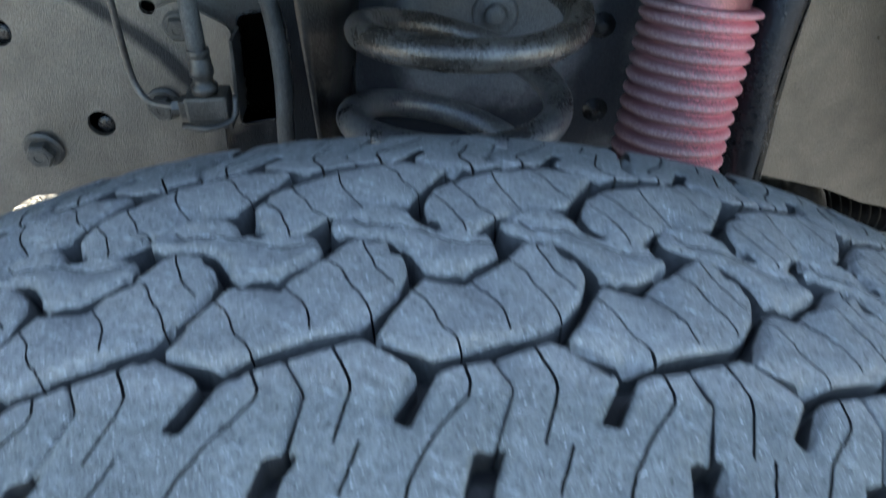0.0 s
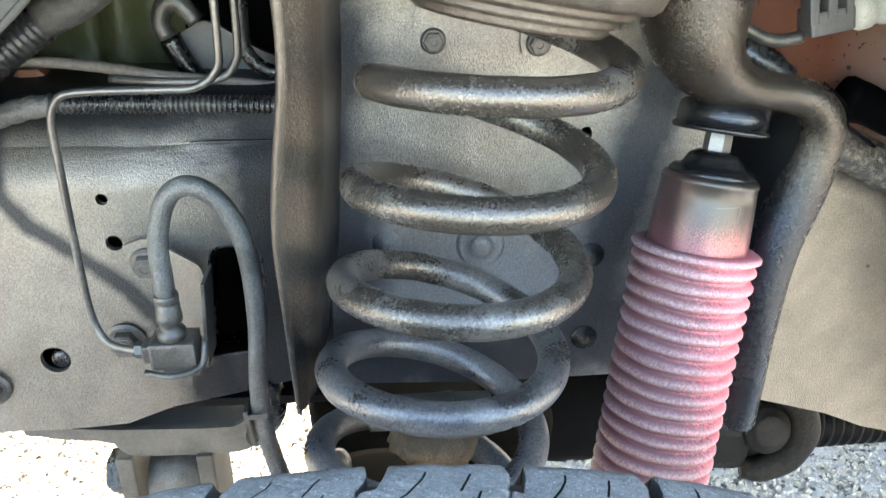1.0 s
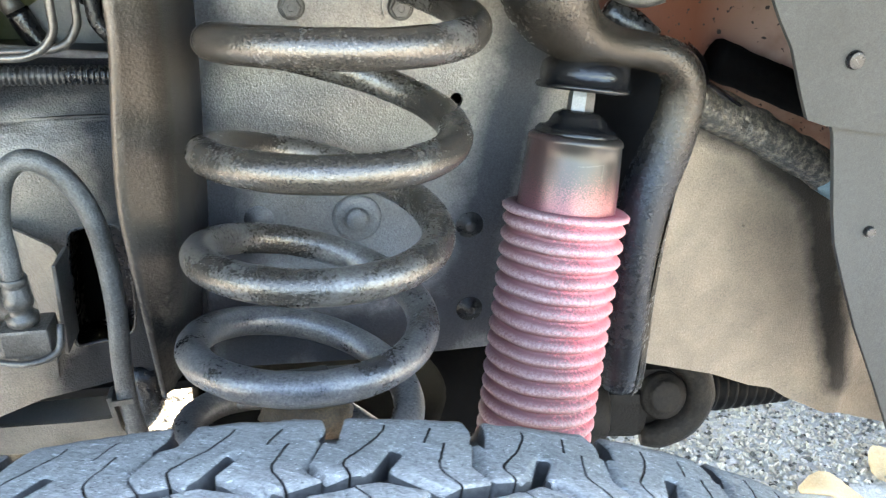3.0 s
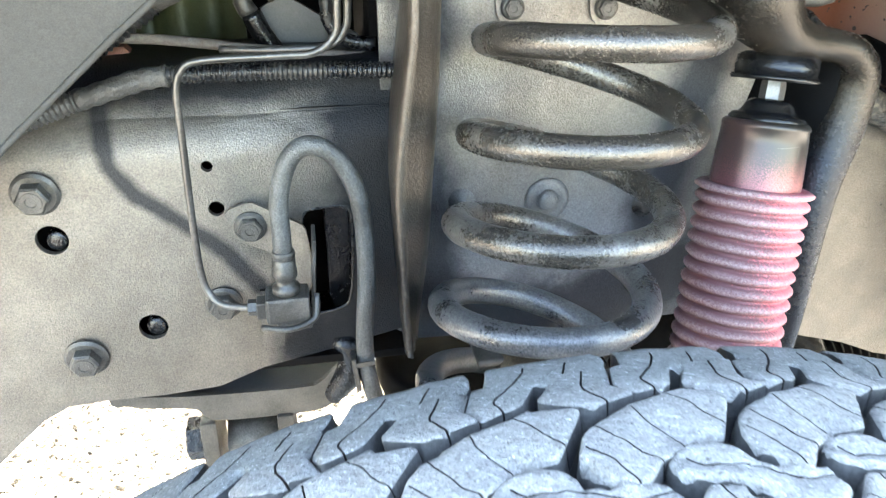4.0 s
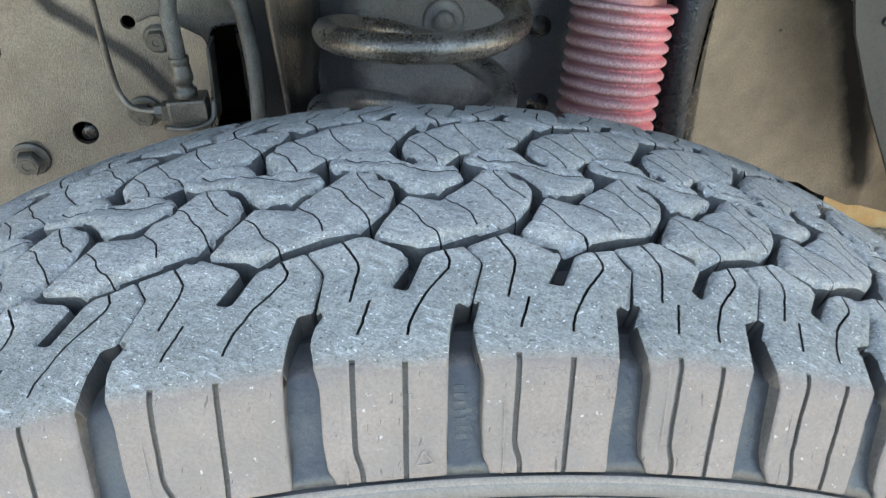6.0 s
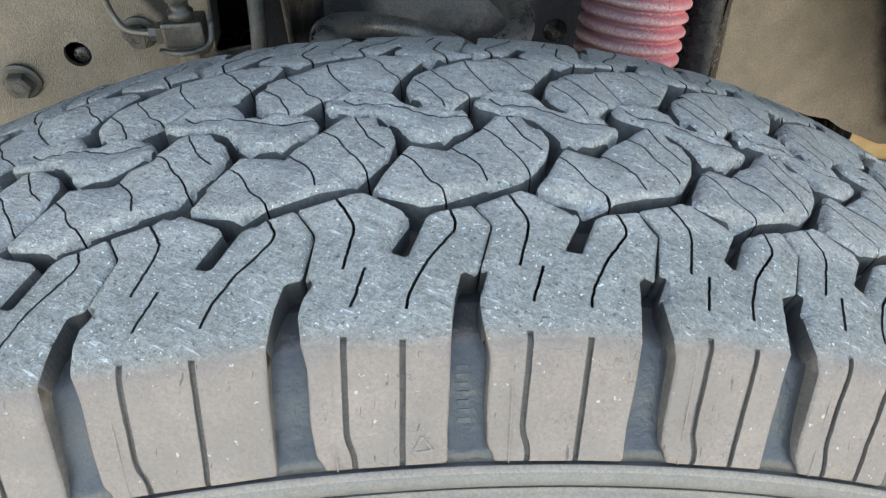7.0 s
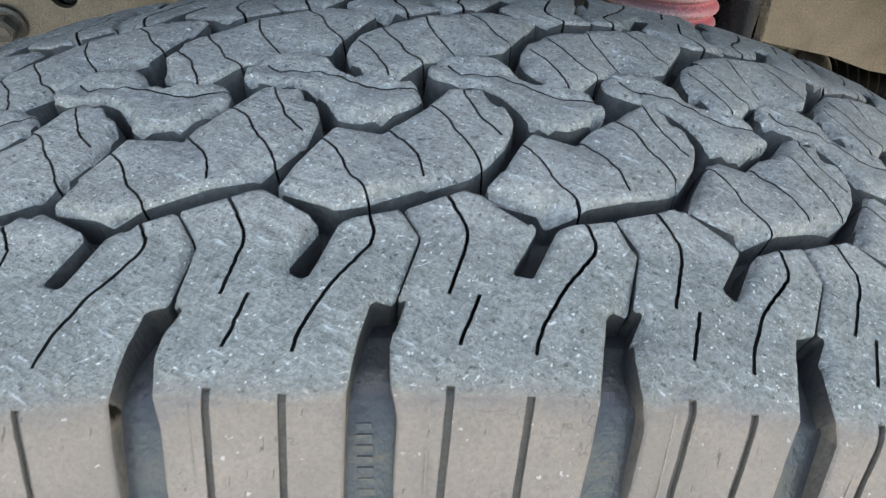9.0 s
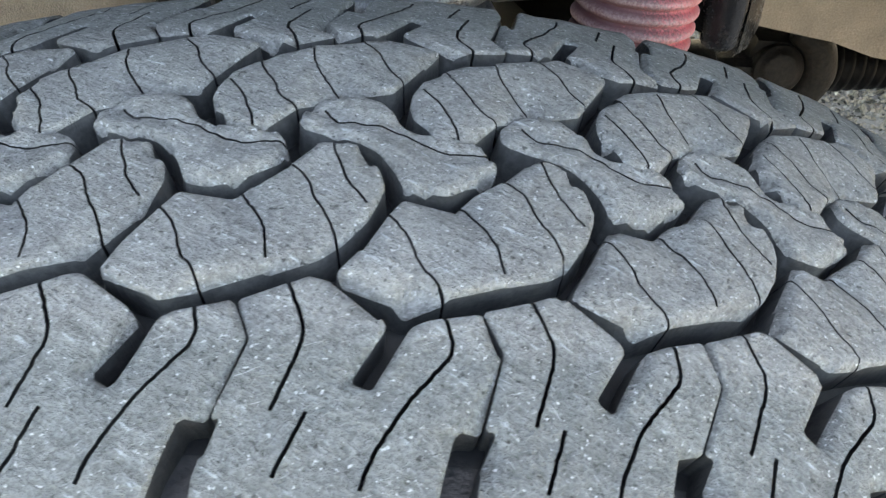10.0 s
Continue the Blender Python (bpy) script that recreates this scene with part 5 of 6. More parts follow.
    part("label_edge", mesh_of("label_edge", verts, faces, STEEL, True), s, "worn edge of a label")


def build_panel():
    p = thing("wing_panel", (0.33, 0.34, 0.47), "tan dusty pressed steel panel behind the wheel", "body panel")
    outline = [(0.2485, 0.494), (0.27, 0.488), (0.299, 0.480), (0.328, 0.468), (0.345, 0.464), (0.357, 0.456), (0.383, 0.447), (0.396, 0.444), (0.434, 0.429), (0.47, 0.417), (0.60, 0.40), (0.60, 0.60), (0.46, 0.60), (0.375, 0.613), (0.345, 0.632), (0.300, 0.658), (0.2485, 0.690)]

    def depth(x, z):
        return 0.337 - 0.010 * math.exp(-(((x - 0.385) / 0.018) ** 2)) * min(1.0, max(0.0, (0.56 - z) / 0.08)) + 0.10 * max(0.0, x - 0.40) ** 1.4 - 0.006 * max(0.0, (0.50 - z) / 0.03) ** 2 * 0.3
    v, f = sheet(outline, [ngon(0.3037, 0.5935, 0.0011, n=8)], depth, 0.003)
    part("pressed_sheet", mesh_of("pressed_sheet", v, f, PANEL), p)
    v, f = tube([(0.248, 0.336, 0.696, 0.007), (0.30, 0.338, 0.662, 0.007), (0.352, 0.338, 0.622, 0.007), (0.40, 0.345, 0.585, 0.007)], 0.007, flat=0.5)
    part("seam_flange", mesh_of("seam_flange", v, f, BLACK), p)


def build_liner():
    lower = thing("wheel_arch_liner", (0.40, 0.25, 0.45), "grey textured plastic wheel arch liner", "liner", "arch liners")
    outline = [(0.288, 0.690), (0.291, 0.684), (0.2955, 0.665), (0.301, 0.640), (0.306, 0.622), (0.318, 0.595), (0.331, 0.567), (0.352, 0.527), (0.371, 0.489), (0.42, 0.41), (0.58, 0.36), (0.58, 0.80), (0.32, 0.80)]
    v, f = sheet(outline, [ngon(0.3415, 0.648, 0.0095)], lambda x, z: 0.250 - 0.06 * max(0.0, x - 0.33), 0.003)
    part("liner_sheet", mesh_of("liner_sheet", v, f, PLASTIC), lower)
    hex_bolt("liner_screw", lower, (0.3235, 0.2500, 0.629), (0, -1, 0), 0.0022, 0.003, 0.002, BLACK)
    v, f = lathe((0.3415, 0.2550, 0.648), (0, -1, 0), [(0, 0.0105), (0.006, 0.0100), (0.0072, 0.006)], 24)
    part("liner_clip", mesh_of("liner_clip", v, f, PALE), lower, "pale round clip")
    upper = thing("wheel_arch_liner", (0.33, 0.245, 0.70), "grey textured upper piece of the wheel arch liner", "liner", "arch liners")
    outline = [(0.236, 0.766), (0.249, 0.742), (0.258, 0.728), (0.266, 0.708), (0.2725, 0.6935), (0.281, 0.6905), (0.290, 0.6885), (0.34, 0.680), (0.44, 0.668), (0.44, 0.90), (0.215, 0.90), (0.226, 0.79)]
    v, f = sheet(outline, [], lambda x, z: 0.2455 - 0.06 * max(0.0, x - 0.33), 0.003)
    part("liner_sheet", mesh_of("liner_sheet", v, f, PLASTIC), upper)
    hex_bolt("liner_screw", upper, (0.290, 0.2455, 0.722), (0, -1, 0), 0.003, 0.0045, 0.002, BLACK)
    far = thing("wheel_arch_liner", (-0.30, 0.24, 0.70), "grey textured liner edge over the chassis rail", "liner", "arch liners")
    outline = [(-0.10, 0.86), (-0.112, 0.80), (-0.128, 0.782), (-0.148, 0.764), (-0.168, 0.748), (-0.187, 0.732), (-0.206, 0.716), (-0.227, 0.698), (-0.27, 0.66), (-0.36, 0.60), (-0.50, 0.58), (-0.50, 0.86)]
    v, f = sheet(outline, [], lambda x, z: 0.243 - 0.05 * max(0.0, -0.2 - x), 0.003)
    part("liner_sheet", mesh_of("liner_sheet", v, f, PLASTIC), far)
    v, f = tube([(x, 0.2425 - 0.05 * max(0.0, -0.2 - x), z) for x, z in outline[:10]], 0.0017, 8, 0.004, rough=0.25)
    part("liner_edge", mesh_of("liner_edge", v, f, PLASTIC), far, "rough trimmed edge")


# ---- pipes, hoses and fittings ----
def build_brakes():
    h = thing("brake_hose", (-0.09, 0.262, 0.60), "dusty black looped brake hose with its crimped union", "brake hose")
    v, f = tube([(-0.1065, 0.262, 0.622), (-0.1062, 0.262, 0.640), (-0.1055, 0.262, 0.661), (-0.0985, 0.262, 0.682), (-0.0870, 0.262, 0.6885), (-0.0735, 0.262, 0.679), (-0.0645, 0.262, 0.655), (-0.0630, 0.262, 0.615), (-0.0660, 0.261, 0.575),
                 (-0.0650, 0.258, 0.548), (-0.0560, 0.252, 0.512), (-0.043, 0.246, 0.47)], 0.0050, 18)
    part("hose", mesh_of("hose", v, f, RUBBER), h)
    v, f = lathe((-0.1066, 0.2622, 0.6065), (0.02, 0, 1), [(0, 0.0072), (0.004, 0.0074), (0.005, 0.0054), (0.009, 0.0054), (0.010, 0.0066), (0.014, 0.0066), (0.015, 0.0061), (0.019, 0.0061), (0.0195, 0.0057), (0.021, 0.0057), (0.0215, 0.0061), (0.024, 0.0061), (0.025, 0.0056)], 24)
    part("crimp_sleeve", mesh_of("crimp_sleeve", v, f, STEEL), h, "crimped steel sleeve")
    v, f = join(block((-0.1065, 0.2645, 0.5975), (0.0235, 0.018, 0.0155), 0.002), block((-0.1035, 0.2655, 0.5875), (0.019, 0.016, 0.006), 0.0015), block((-0.1205, 0.2665, 0.5955), (0.006, 0.010, 0.010), 0.001))
    part("union_block", mesh_of("union_block", v, f, STEEL, False), h, "dusty steel union block")
    v, f = tube([(-0.121, 0.256, 0.589), (-0.106, 0.2525, 0.5885), (-0.0925, 0.256, 0.592), (-0.0905, 0.262, 0.604)], 0.0018, 8)
    part("spring_clip", mesh_of("spring_clip", v, f, STEEL), h)
    v, f = join(block((-0.0722, 0.2585, 0.553), (0.0028, 0.011, 0.022), 0.0008, (0, -6, 0)), block((-0.0668, 0.2528, 0.561), (0.011, 0.0012, 0.003), 0.0004, (0, -6, 0)))
    part("hose_clip", mesh_of("hose_clip", v, f, STEEL, False), h, "dusty metal clip on the hose")
    br = thing("hose_bracket", (-0.11, 0.30, 0.62), "stamped steel bracket that holds the brake hose union", "bracket")
    plate = rounded([(-0.137, 0.640), (-0.124, 0.6445), (-0.094, 0.632), (-0.0905, 0.600), (-0.096, 0.588), (-0.112, 0.588), (-0.114, 0.612), (-0.131, 0.620), (-0.138, 0.632)], 1, 0.2, 0.0022)
    v, f = sheet(plate, [], lambda x, z: 0.2995 - 0.55 * max(0.0, x + 0.114), 0.0022)
    part("bracket_plate", mesh_of("bracket_plate", v, f, FRAME), br)
    v, f = block((-0.0915, 0.280, 0.607), (0.002, 0.022, 0.050), 0.0006, (0, 4, 0))
    part("bracket_ear", mesh_of("bracket_ear", v, f, STEEL, False), br)
    hex_bolt("bracket_bolt", br, (-0.1245, 0.2990, 0.6300), (0, -1, -0.05), 0.0062, 0.0092, 0.007)

    ln = thing("brake_line", (-0.15, 0.28, 0.60), "thin dusty steel brake line bent down to the hose union", "brake line")
    v, f = tube([(-0.0690, 0.282, 0.86), (-0.0690, 0.281, 0.80), (-0.0695, 0.280, 0.752), (-0.0715, 0.280, 0.738), (-0.0820, 0.280, 0.7300), (-0.100, 0.280, 0.7292), (-0.137, 0.280, 0.7285), (-0.1465, 0.280, 0.7245), (-0.1505, 0.280, 0.714), (-0.1512, 0.280, 0.690),
                 (-0.1525, 0.281, 0.641), (-0.1522, 0.281, 0.612), (-0.1490, 0.279, 0.600), (-0.1410, 0.274, 0.5945), (-0.1220, 0.267, 0.5950)], 0.0020, 12)
    part("pipe", mesh_of("pipe", v, f, PIPE), ln)
    v, f = lathe((-0.1285, 0.2685, 0.5949), (1, -0.05, 0), [(0, 0.003), (0.0005, 0.0046), (0.0055, 0.0046), (0.006, 0.003)], 6)
    part("flare_nut", mesh_of("flare_nut", v, f, STEEL, False), ln)
    l2 = thing("brake_line", (-0.06, 0.29, 0.73), "second steel brake line rising beside the first", "brake line")
    v, f = tube([(-0.0625, 0.298, 0.86), (-0.0630, 0.297, 0.80), (-0.0635, 0.296, 0.750), (-0.0655, 0.296, 0.7375), (-0.0745, 0.296, 0.7295), (-0.10, 0.300, 0.7278), (-0.13, 0.31, 0.727)], 0.0020, 12)
    part("pipe", mesh_of("pipe", v, f, PIPE), l2)
    l3 = thing("brake_line", (-0.05, 0.32, 0.74), "black line curving behind the flange", "brake line")
    v, f = tube([(-0.0695, 0.36, 0.86), (-0.0700, 0.36, 0.79), (-0.0720, 0.36, 0.740), (-0.0700, 0.36, 0.727), (-0.061, 0.36, 0.718), (-0.045, 0.36, 0.715)], 0.0042, 12)
    part("pipe", mesh_of("pipe", v, f, BLACK), l3)

    c = thing("corrugated_conduit", (-0.13, 0.302, 0.705), "black corrugated cable conduit along the top of the rail", "conduit")
    v, f = tube([(-0.160, 0.302, 0.7168), (-0.12, 0.303, 0.7162), (-0.08, 0.304, 0.7150), (-0.03, 0.306, 0.7125)], 0.0043, 20, 0.0005, ribs=0.0006, pitch=0.0026)
    part("corrugated_tube", mesh_of("corrugated_tube", v, f, BLACK), c)
    v, f = tube([(-0.203, 0.301, 0.7060), (-0.185, 0.301, 0.7110), (-0.170, 0.302, 0.7150), (-0.157, 0.302, 0.7165)], 0.0056, 18, 0.002, ribs=0.0004, pitch=0.009, rough=0.08)
    part("tape_wrap", mesh_of("tape_wrap", v, f, TAPE), c, "dusty pale tape wrapped round the conduit")
    v, f = tube([(-0.32, 0.300, 0.655), (-0.26, 0.300, 0.684), (-0.226, 0.300, 0.698), (-0.200, 0.301, 0.7070)], 0.0050, 20, 0.0006, ribs=0.0007, pitch=0.0030)
    part("corrugated_tube", mesh_of("corrugated_tube", v, f, TAPE), c)


def build_bay():
    """What shows past the rail and the tower, high up."""
    p = thing("fuel_pipe", (-0.15, 0.36, 0.75), "thin rusty steel pipe in the dark bay", "pipe")
    v, f = tube([(-0.235, 0.36, 0.700), (-0.212, 0.36, 0.717), (-0.196, 0.36, 0.724), (-0.174, 0.36, 0.7235), (-0.144, 0.36, 0.7198), (-0.114, 0.36, 0.715), (-0.05, 0.36, 0.708)], 0.0031, 12, rough=0.08)
    part("pipe", mesh_of("pipe", v, f, coat("rusty_pipe", (0.10, 0.075, 0.06), (0.28, 0.25, 0.22), 0.5, 0.6)), p)
    h = thing("coolant_hose", (-0.12, 0.37, 0.76), "short hose with pale clamps bent over a grey bracket", "hose")
    v, f = tube([(-0.104, 0.38, 0.708), (-0.112, 0.38, 0.722), (-0.1165, 0.38, 0.7325)], 0.0062, 16, rough=0.1)
    part("rubber_end", mesh_of("rubber_end", v, f, OILY), h)
    v, f = tube([(-0.1165, 0.38, 0.7315, 0.0058), (-0.1205, 0.38, 0.739, 0.0056), (-0.1175, 0.38, 0.7495, 0.0054), (-0.110, 0.38, 0.7525, 0.0054), (-0.1035, 0.38, 0.7455, 0.0054), (-0.100, 0.38, 0.741, 0.0054)], 0.006, 14)
    part("metal_elbow", mesh_of("metal_elbow", v, f, STEEL), h)
    b = thing("mount_plate", (-0.09, 0.385, 0.73), "grey steel mounting plate in the dark bay", "bracket")
    v, f = sheet(rounded([(-0.114, 0.732), (-0.099, 0.7405), (-0.089, 0.737), (-0.066, 0.722), (-0.052, 0.716), (-0.052, 0.706), (-0.110, 0.709), (-0.113, 0.720)], 1, 0.15), [], lambda x, z: 0.387, 0.004)
    part("plate", mesh_of("plate", v, f, GREYPL), b)
    t = thing("taped_hose", (-0.24, 0.34, 0.76), "black corrugated hose with a pale dusty taped end", "hose")
    v, f = tube([(-0.24, 0.33, 0.700), (-0.197, 0.33, 0.730), (-0.164, 0.33, 0.752)], 0.0095, 18, 0.0008, ribs=0.0008, pitch=0.004)
    part("corrugated_tube", mesh_of("corrugated_tube", v, f, BLACK), t)
    v, f = tube([(-0.165, 0.33, 0.7515, 0.009), (-0.156, 0.33, 0.7565, 0.0105), (-0.147, 0.33, 0.760, 0.0095), (-0.12, 0.33, 0.777, 0.009)], 0.013, 18, rough=0.14)
    part("tape_wrap", mesh_of("tape_wrap", v, f, TAPE), t, "pale dusty tape")
    r = thing("pipe_fitting", (-0.1965, 0.385, 0.70), "small rust-red fitting in the dark bay", "fitting")
    v, f = lathe((-0.1965, 0.385, 0.7035), (0, -1, 0), [(0, 0.014), (0.01, 0.014), (0.014, 0.009)], 8)
    part("cap", mesh_of("cap", v, f, RUST, False), r)

    w = thing("bulkhead", (-0.17, 0.47, 0.72), "dim olive-green painted bulkhead deep in the bay", "bulkhead")
    v, f = sheet([(-0.26, 0.66), (-0.125, 0.66), (-0.125, 0.90), (-0.26, 0.90)], [], lambda x, z: 0.465 + 0.010 * math.sin((x + 0.2) * 150), 0.003, 0.006)
    part("panel_sheet", mesh_of("panel_sheet", v, f, coat("olive_green_paint", (0.07, 0.075, 0.028), (0.11, 0.11, 0.06), 0.4, 0.4)), w)

    rp = thing("inner_wing", (0.30, 0.40, 0.75), "rust-red primed inner wing with black spots", "body panel")
    v, f = sheet([(0.19, 0.66), (0.33, 0.63), (0.46, 0.60), (0.50, 0.90), (0.19, 0.90)], [], lambda x, z: 0.405 - 0.2 * max(0.0, x - 0.33), 0.004)
    m, nt, bsdf, vec = shader("spotted_red_primer")
    spots = ramp(nt, noise_tex(nt, vec, 210, 3, 0.4), [(0.65, 0.0), (0.68, 1.0)])
    east = ramp(nt, calc(nt, "MULTIPLY", calc(nt, "SUBTRACT", axis_of(nt, vec, 0), 0.285), 14.0), [(0.0, 0.0), (1.0, 1.0)])
    wash = mixc(nt, calc(nt, "MULTIPLY", east, ramp(nt, noise_tex(nt, vec, 26, 4), [(0.3, 0.3), (0.6, 1.0)])), (0.15, 0.043, 0.02), (0.46, 0.32, 0.265))
    nt.links.new(mixc(nt, spots, wash, (0.03, 0.02, 0.02)), bsdf.inputs["Base Color"])
    bsdf.inputs["Roughness"].default_value = 0.55
    bump(nt, bsdf, noise_tex(nt, vec, 500, 3), 0.4, 0.0004)
    part("wing_sheet", mesh_of("wing_sheet", v, f, m), rp)
    # dark bar put where a rail lies in shade under the wing
    g = thing("dark_bay_piece", (0.335, 0.372, 0.672), "dark bar standing in for a shaded rail under the inner wing", "pipe", "bay pipes")
    v, f = tube([(0.285, 0.374, 0.693), (0.33, 0.372, 0.674), (0.40, 0.370, 0.648)], 0.0125, 18, 0.004, rough=0.12)
    part("pipe", mesh_of("pipe", v, f, DARK), g)
    g = thing("dark_bay_piece", (0.213, 0.335, 0.722), "short dark lump beside the damper cup", "pipe", "bay pipes")
    v, f = tube([(0.200, 0.340, 0.731), (0.213, 0.336, 0.723), (0.226, 0.334, 0.714)], 0.0085, 16, 0.003, rough=0.15)
    part("pipe", mesh_of("pipe", v, f, OILY), g)
    c = thing("cable_connector", (0.24, 0.31, 0.76), "grey plastic cable connector with a pale corrugated sleeve", "connector")
    v, f = join(block((0.240, 0.330, 0.7475), (0.024, 0.018, 0.013), 0.002, (0, -12, 0)), block((0.228, 0.326, 0.7545), (0.005, 0.012, 0.018), 0.001, (0, -12, 0)), block((0.237, 0.3245, 0.7575), (0.005, 0.010, 0.016), 0.001, (0, -12, 0)), block((0.246, 0.3245, 0.7585), (0.004, 0.010, 0.014), 0.001, (0, -12, 0)))
    part("connector_body", mesh_of("connector_body", v, f, GREYPL, False), c)
    v, f = tube([(0.2515, 0.330, 0.7495, 0.0055), (0.255, 0.33, 0.7505, 0.0095), (0.261, 0.33, 0.752, 0.0098), (0.2645, 0.33, 0.753, 0.0082), (0.270, 0.33, 0.754, 0.0100), (0.275, 0.33, 0.7555, 0.0084), (0.281, 0.33, 0.757, 0.0100), (0.288, 0.33, 0.7585, 0.0084), (0.310, 0.33, 0.764, 0.0095)], 0.009, 20, 0.0015)
    part("corrugated_sleeve", mesh_of("corrugated_sleeve", v, f, PALE), c, "pale cream corrugated sleeve")
    v, f = tube([(0.229, 0.330, 0.7385), (0.220, 0.330, 0.7365), (0.209, 0.330, 0.7375), (0.195, 0.330, 0.744)], 0.0036, 12)
    part("cable", mesh_of("cable", v, f, STEEL), c)
    a = thing("wrapped_hose", (0.31, 0.345, 0.65), "foil-wrapped greasy hose running under the liner", "hose")
    v, f = tube([(0.225, 0.335, 0.698), (0.267, 0.338, 0.6735), (0.30, 0.340, 0.657), (0.330, 0.340, 0.640), (0.357, 0.338, 0.6255), (0.40, 0.335, 0.605)], 0.0125, 22, 0.002, rough=0.16)
    m, nt, bsdf, vec = shader("crumpled_foil")
    foil = ramp(nt, noise_tex(nt, vec, 240, 5, 0.7), [(0.46, 0.0), (0.66, 1.0)])
    nt.links.new(mixc(nt, foil, (0.03, 0.027, 0.023), (0.27, 0.235, 0.19)), bsdf.inputs["Base Color"])
    nt.links.new(calc(nt, "MULTIPLY", foil, 0.7), bsdf.inputs["Metallic"])
    bsdf.inputs["Roughness"].default_value = 0.35
    bump(nt, bsdf, noise_tex(nt, vec, 110, 4), 1.0, 0.004)
    part("foil_wrap", mesh_of("foil_wrap", v, f, m), a)
    v, f = lathe((0.352, 0.3385, 0.628), (0.82, 0, -0.5), [(0, 0.0128), (0.004, 0.0135), (0.02, 0.0135), (0.028, 0.012)], 24)
    part("blue_sleeve", mesh_of("blue_sleeve", v, f, coat("faded_blue_plastic", (0.16, 0.26, 0.29), (0.30, 0.36, 0.37), 0.5, 0.5)), a, "faded blue-green sleeve")


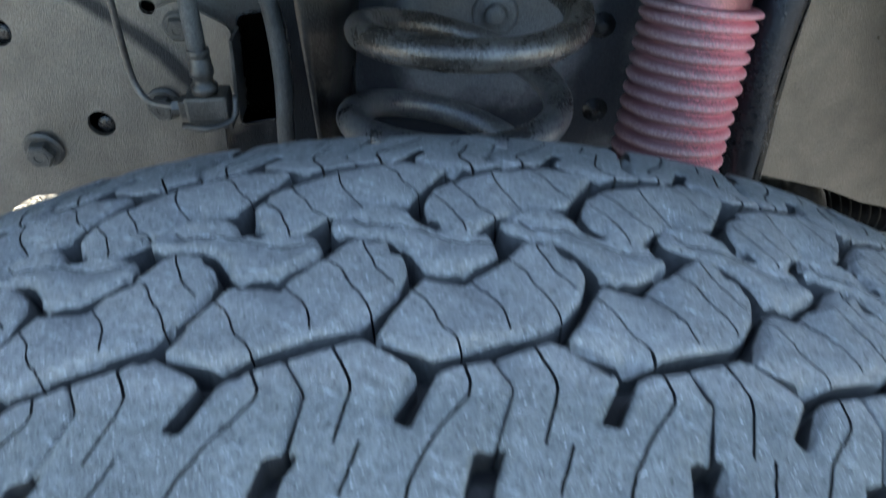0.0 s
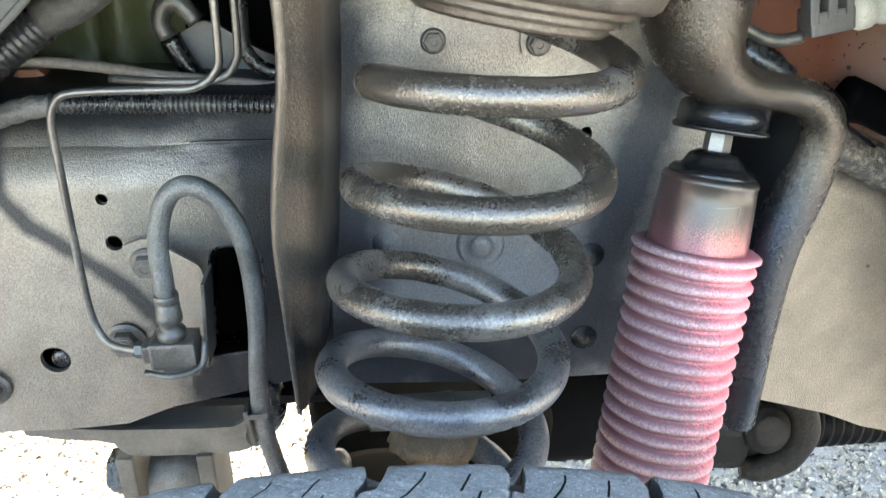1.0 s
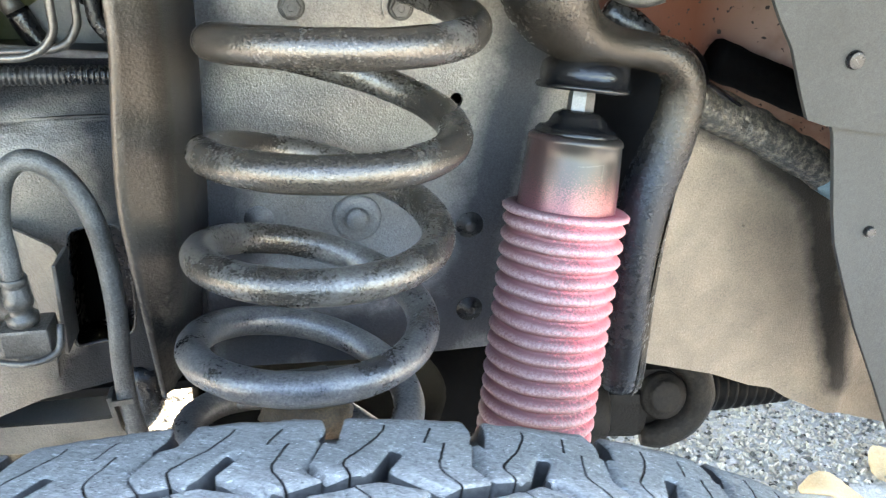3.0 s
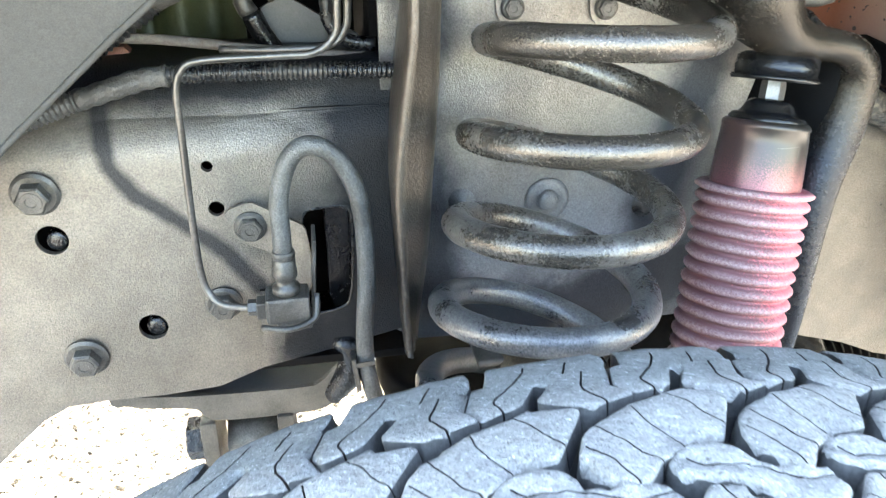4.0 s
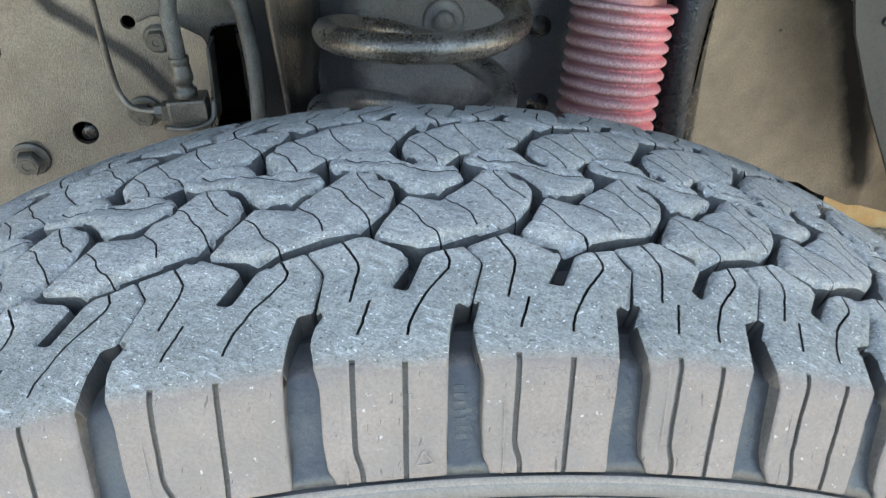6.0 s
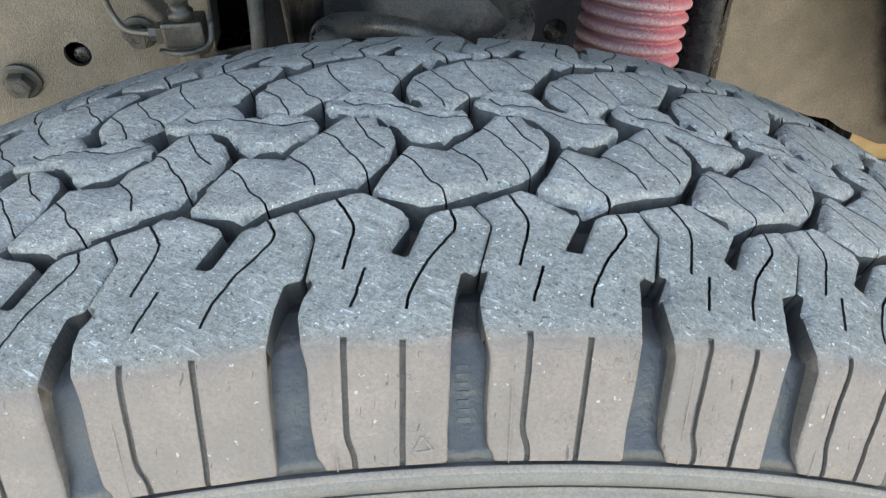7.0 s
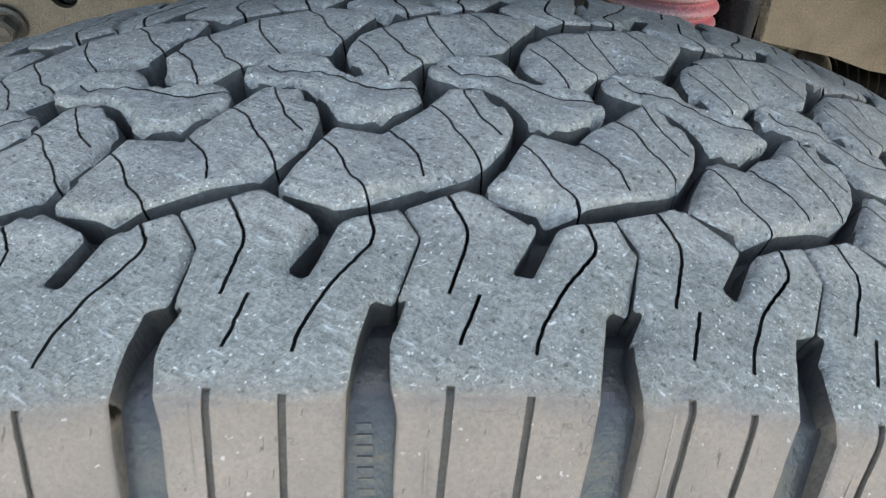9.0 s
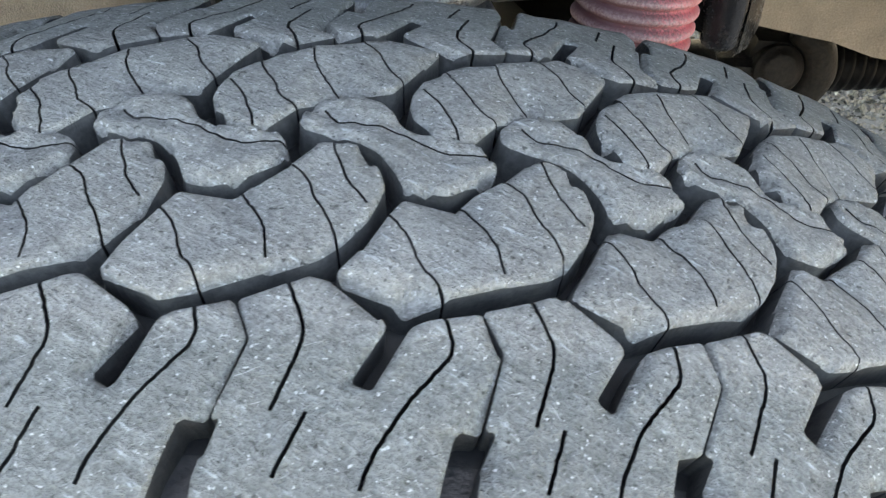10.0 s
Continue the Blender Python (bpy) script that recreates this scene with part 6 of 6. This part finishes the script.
def build_axle():
    """Axle and steering parts below the tower."""
    a = thing("axle_housing", (0.1, 0.42, 0.40), "dark axle housing under the spring tower", "axle")
    v, f = tube([(-0.04, 0.45, 0.425, 0.050), (0.06, 0.44, 0.428, 0.054), (0.16, 0.435, 0.428, 0.050), (0.22, 0.43, 0.42, 0.040)], 0.05, 28, 0.006, rough=0.03)
    part("housing", mesh_of("housing", v, f, DARK), a)
    v, f = block((0.03, 0.392, 0.480), (0.088, 0.03, 0.010), 0.003, (0, 2, 0))
    part("pale_pad", mesh_of("pale_pad", v, f, GREYPL, False), a, "pale steel pad")
    v, f = lathe((0.028, 0.362, 0.466), (0.12, 0.04, 1), [(-0.06, 0.055), (0.0, 0.082), (0.018, 0.085), (0.022, 0.081), (0.024, 0.03)], 40)
    part("spring_perch", mesh_of("spring_perch", v, f, DARK), a, "dark greasy spring perch")
    s = thing("steering_joint", (0.32, 0.43, 0.38), "dark grey steering joint with a black bellows", "steering joint")
    v, f = join(block((0.302, 0.428, 0.404), (0.060, 0.045, 0.062), 0.016, (0, 10, 0)), block((0.266, 0.420, 0.398), (0.045, 0.045, 0.046), 0.010, (0, 6, 0)))
    part("yoke", mesh_of("yoke", v, f, CASTING, False), s, "greasy grey cast yoke")
    v, f = lathe((0.2975, 0.402, 0.414), (0.05, -1, 0.35), [(-0.02, 0.019), (0.004, 0.0195), (0.006, 0.018), (0.0065, 0.0145), (0.0085, 0.014), (0.0095, 0.011), (0.0095, 0.004)], 32)
    part("bearing_cap", mesh_of("bearing_cap", v, f, CASTING), s, "round bearing cap")
    v, f = tube([(0.310, 0.412, 0.440, 0.009), (0.326, 0.408, 0.428, 0.012), (0.331, 0.405, 0.406, 0.013), (0.320, 0.402, 0.386, 0.013), (0.300, 0.400, 0.375, 0.011), (0.284, 0.402, 0.374, 0.008)], 0.012, 18, 0.003, rough=0.05)
    part("yoke_arm", mesh_of("yoke_arm", v, f, CASTING), s, "curved arm of the cast yoke")
    v, f = lathe((0.228, 0.41, 0.402), (1, 0, -0.1), [(-0.02, 0.024), (0, 0.030), (0.018, 0.031), (0.022, 0.024)], 28)
    part("shaft_end", mesh_of("shaft_end", v, f, CASTING), s)
    v, f = lathe((0.330, 0.43, 0.400), (1, 0.05, -0.12), [(0, 0.016), (0.002, 0.0185), (0.012, 0.0185), (0.014, 0.017)], 30)
    part("clamp", mesh_of("clamp", v, f, STEEL), s, "steel clamp band")
    prof = [(0.0, 0.018)]
    for i in range(9):
        r = 0.0235 - 0.0008 * i
        prof += [(0.003 + i * 0.0095, r), (0.006 + i * 0.0095, r), (0.0085 + i * 0.0095, r - 0.006)]
    v, f = lathe((0.344, 0.431, 0.398), (1, 0.05, -0.12), prof, 34)
    part("bellows", mesh_of("bellows", v, f, BELLOWS), s, "black rubber bellows")


def build_board():
    b = thing("wooden_board", (1.10, 0.98, 0), "weathered tan and orange-brown board lying on the gravel", "board")
    v, f = block((1.10, 0.885, 0.03), (0.70, 0.16, 0.055), 0.008, (0, 0, -22))
    v = [Vector(p) + Vector((0, 0.004 * noise.noise(Vector(p) * 30), 0.003 * noise.noise(Vector(p) * 25 + Vector((5, 5, 5))))) for p in v]
    part("plank", mesh_of("plank", v, f, coat("weathered_board", (0.42, 0.22, 0.09), (0.52, 0.38, 0.22), 0.5, 0.75, big=30), False), b)


def build_leaves():
    rng = random.Random(8)
    for x, y, s in ((0.62, 0.62, 0.05), (0.70, 0.66, 0.07), (0.66, 0.58, 0.04), (0.80, 0.70, 0.05)):
        leaf = thing("dry_leaf", (x, y, 0), "curled brown dry leaf lying on the gravel", "leaf", "dry leaves")
        a = rng.uniform(0, 6.28)
        verts, faces = [], []
        for i in range(7):
            t = i / 6
            w = s * 0.38 * math.sin(math.pi * min(1, t * 0.94 + 0.05)) ** 0.8
            for j in range(3):
                px, py = (t - 0.5) * s * 1.3, (j - 1) * w
                verts.append((x + px * math.cos(a) - py * math.sin(a), y + px * math.sin(a) + py * math.cos(a), 0.012 + 0.25 * abs(j - 1) * w + 0.01 * math.sin(t * 5 + x * 9)))
        faces += [(i * 3 + j, i * 3 + j + 1, i * 3 + j + 4, i * 3 + j + 3) for i in range(6) for j in range(2)]
        n = len(verts)
        verts += [(p, q, r - 0.0012) for p, q, r in verts]
        faces += [tuple(k + n for k in f[::-1]) for f in faces]
        part("blade", mesh_of("blade", verts, faces, LEAF), leaf)


build_ground()
build_shell()
build_arch()
build_frame()
build_arm_bracket()
build_tower()
build_spring()
build_shock()
build_panel()
build_liner()
build_brakes()
build_bay()
build_axle()
build_board()
build_leaves()
build_tyre()
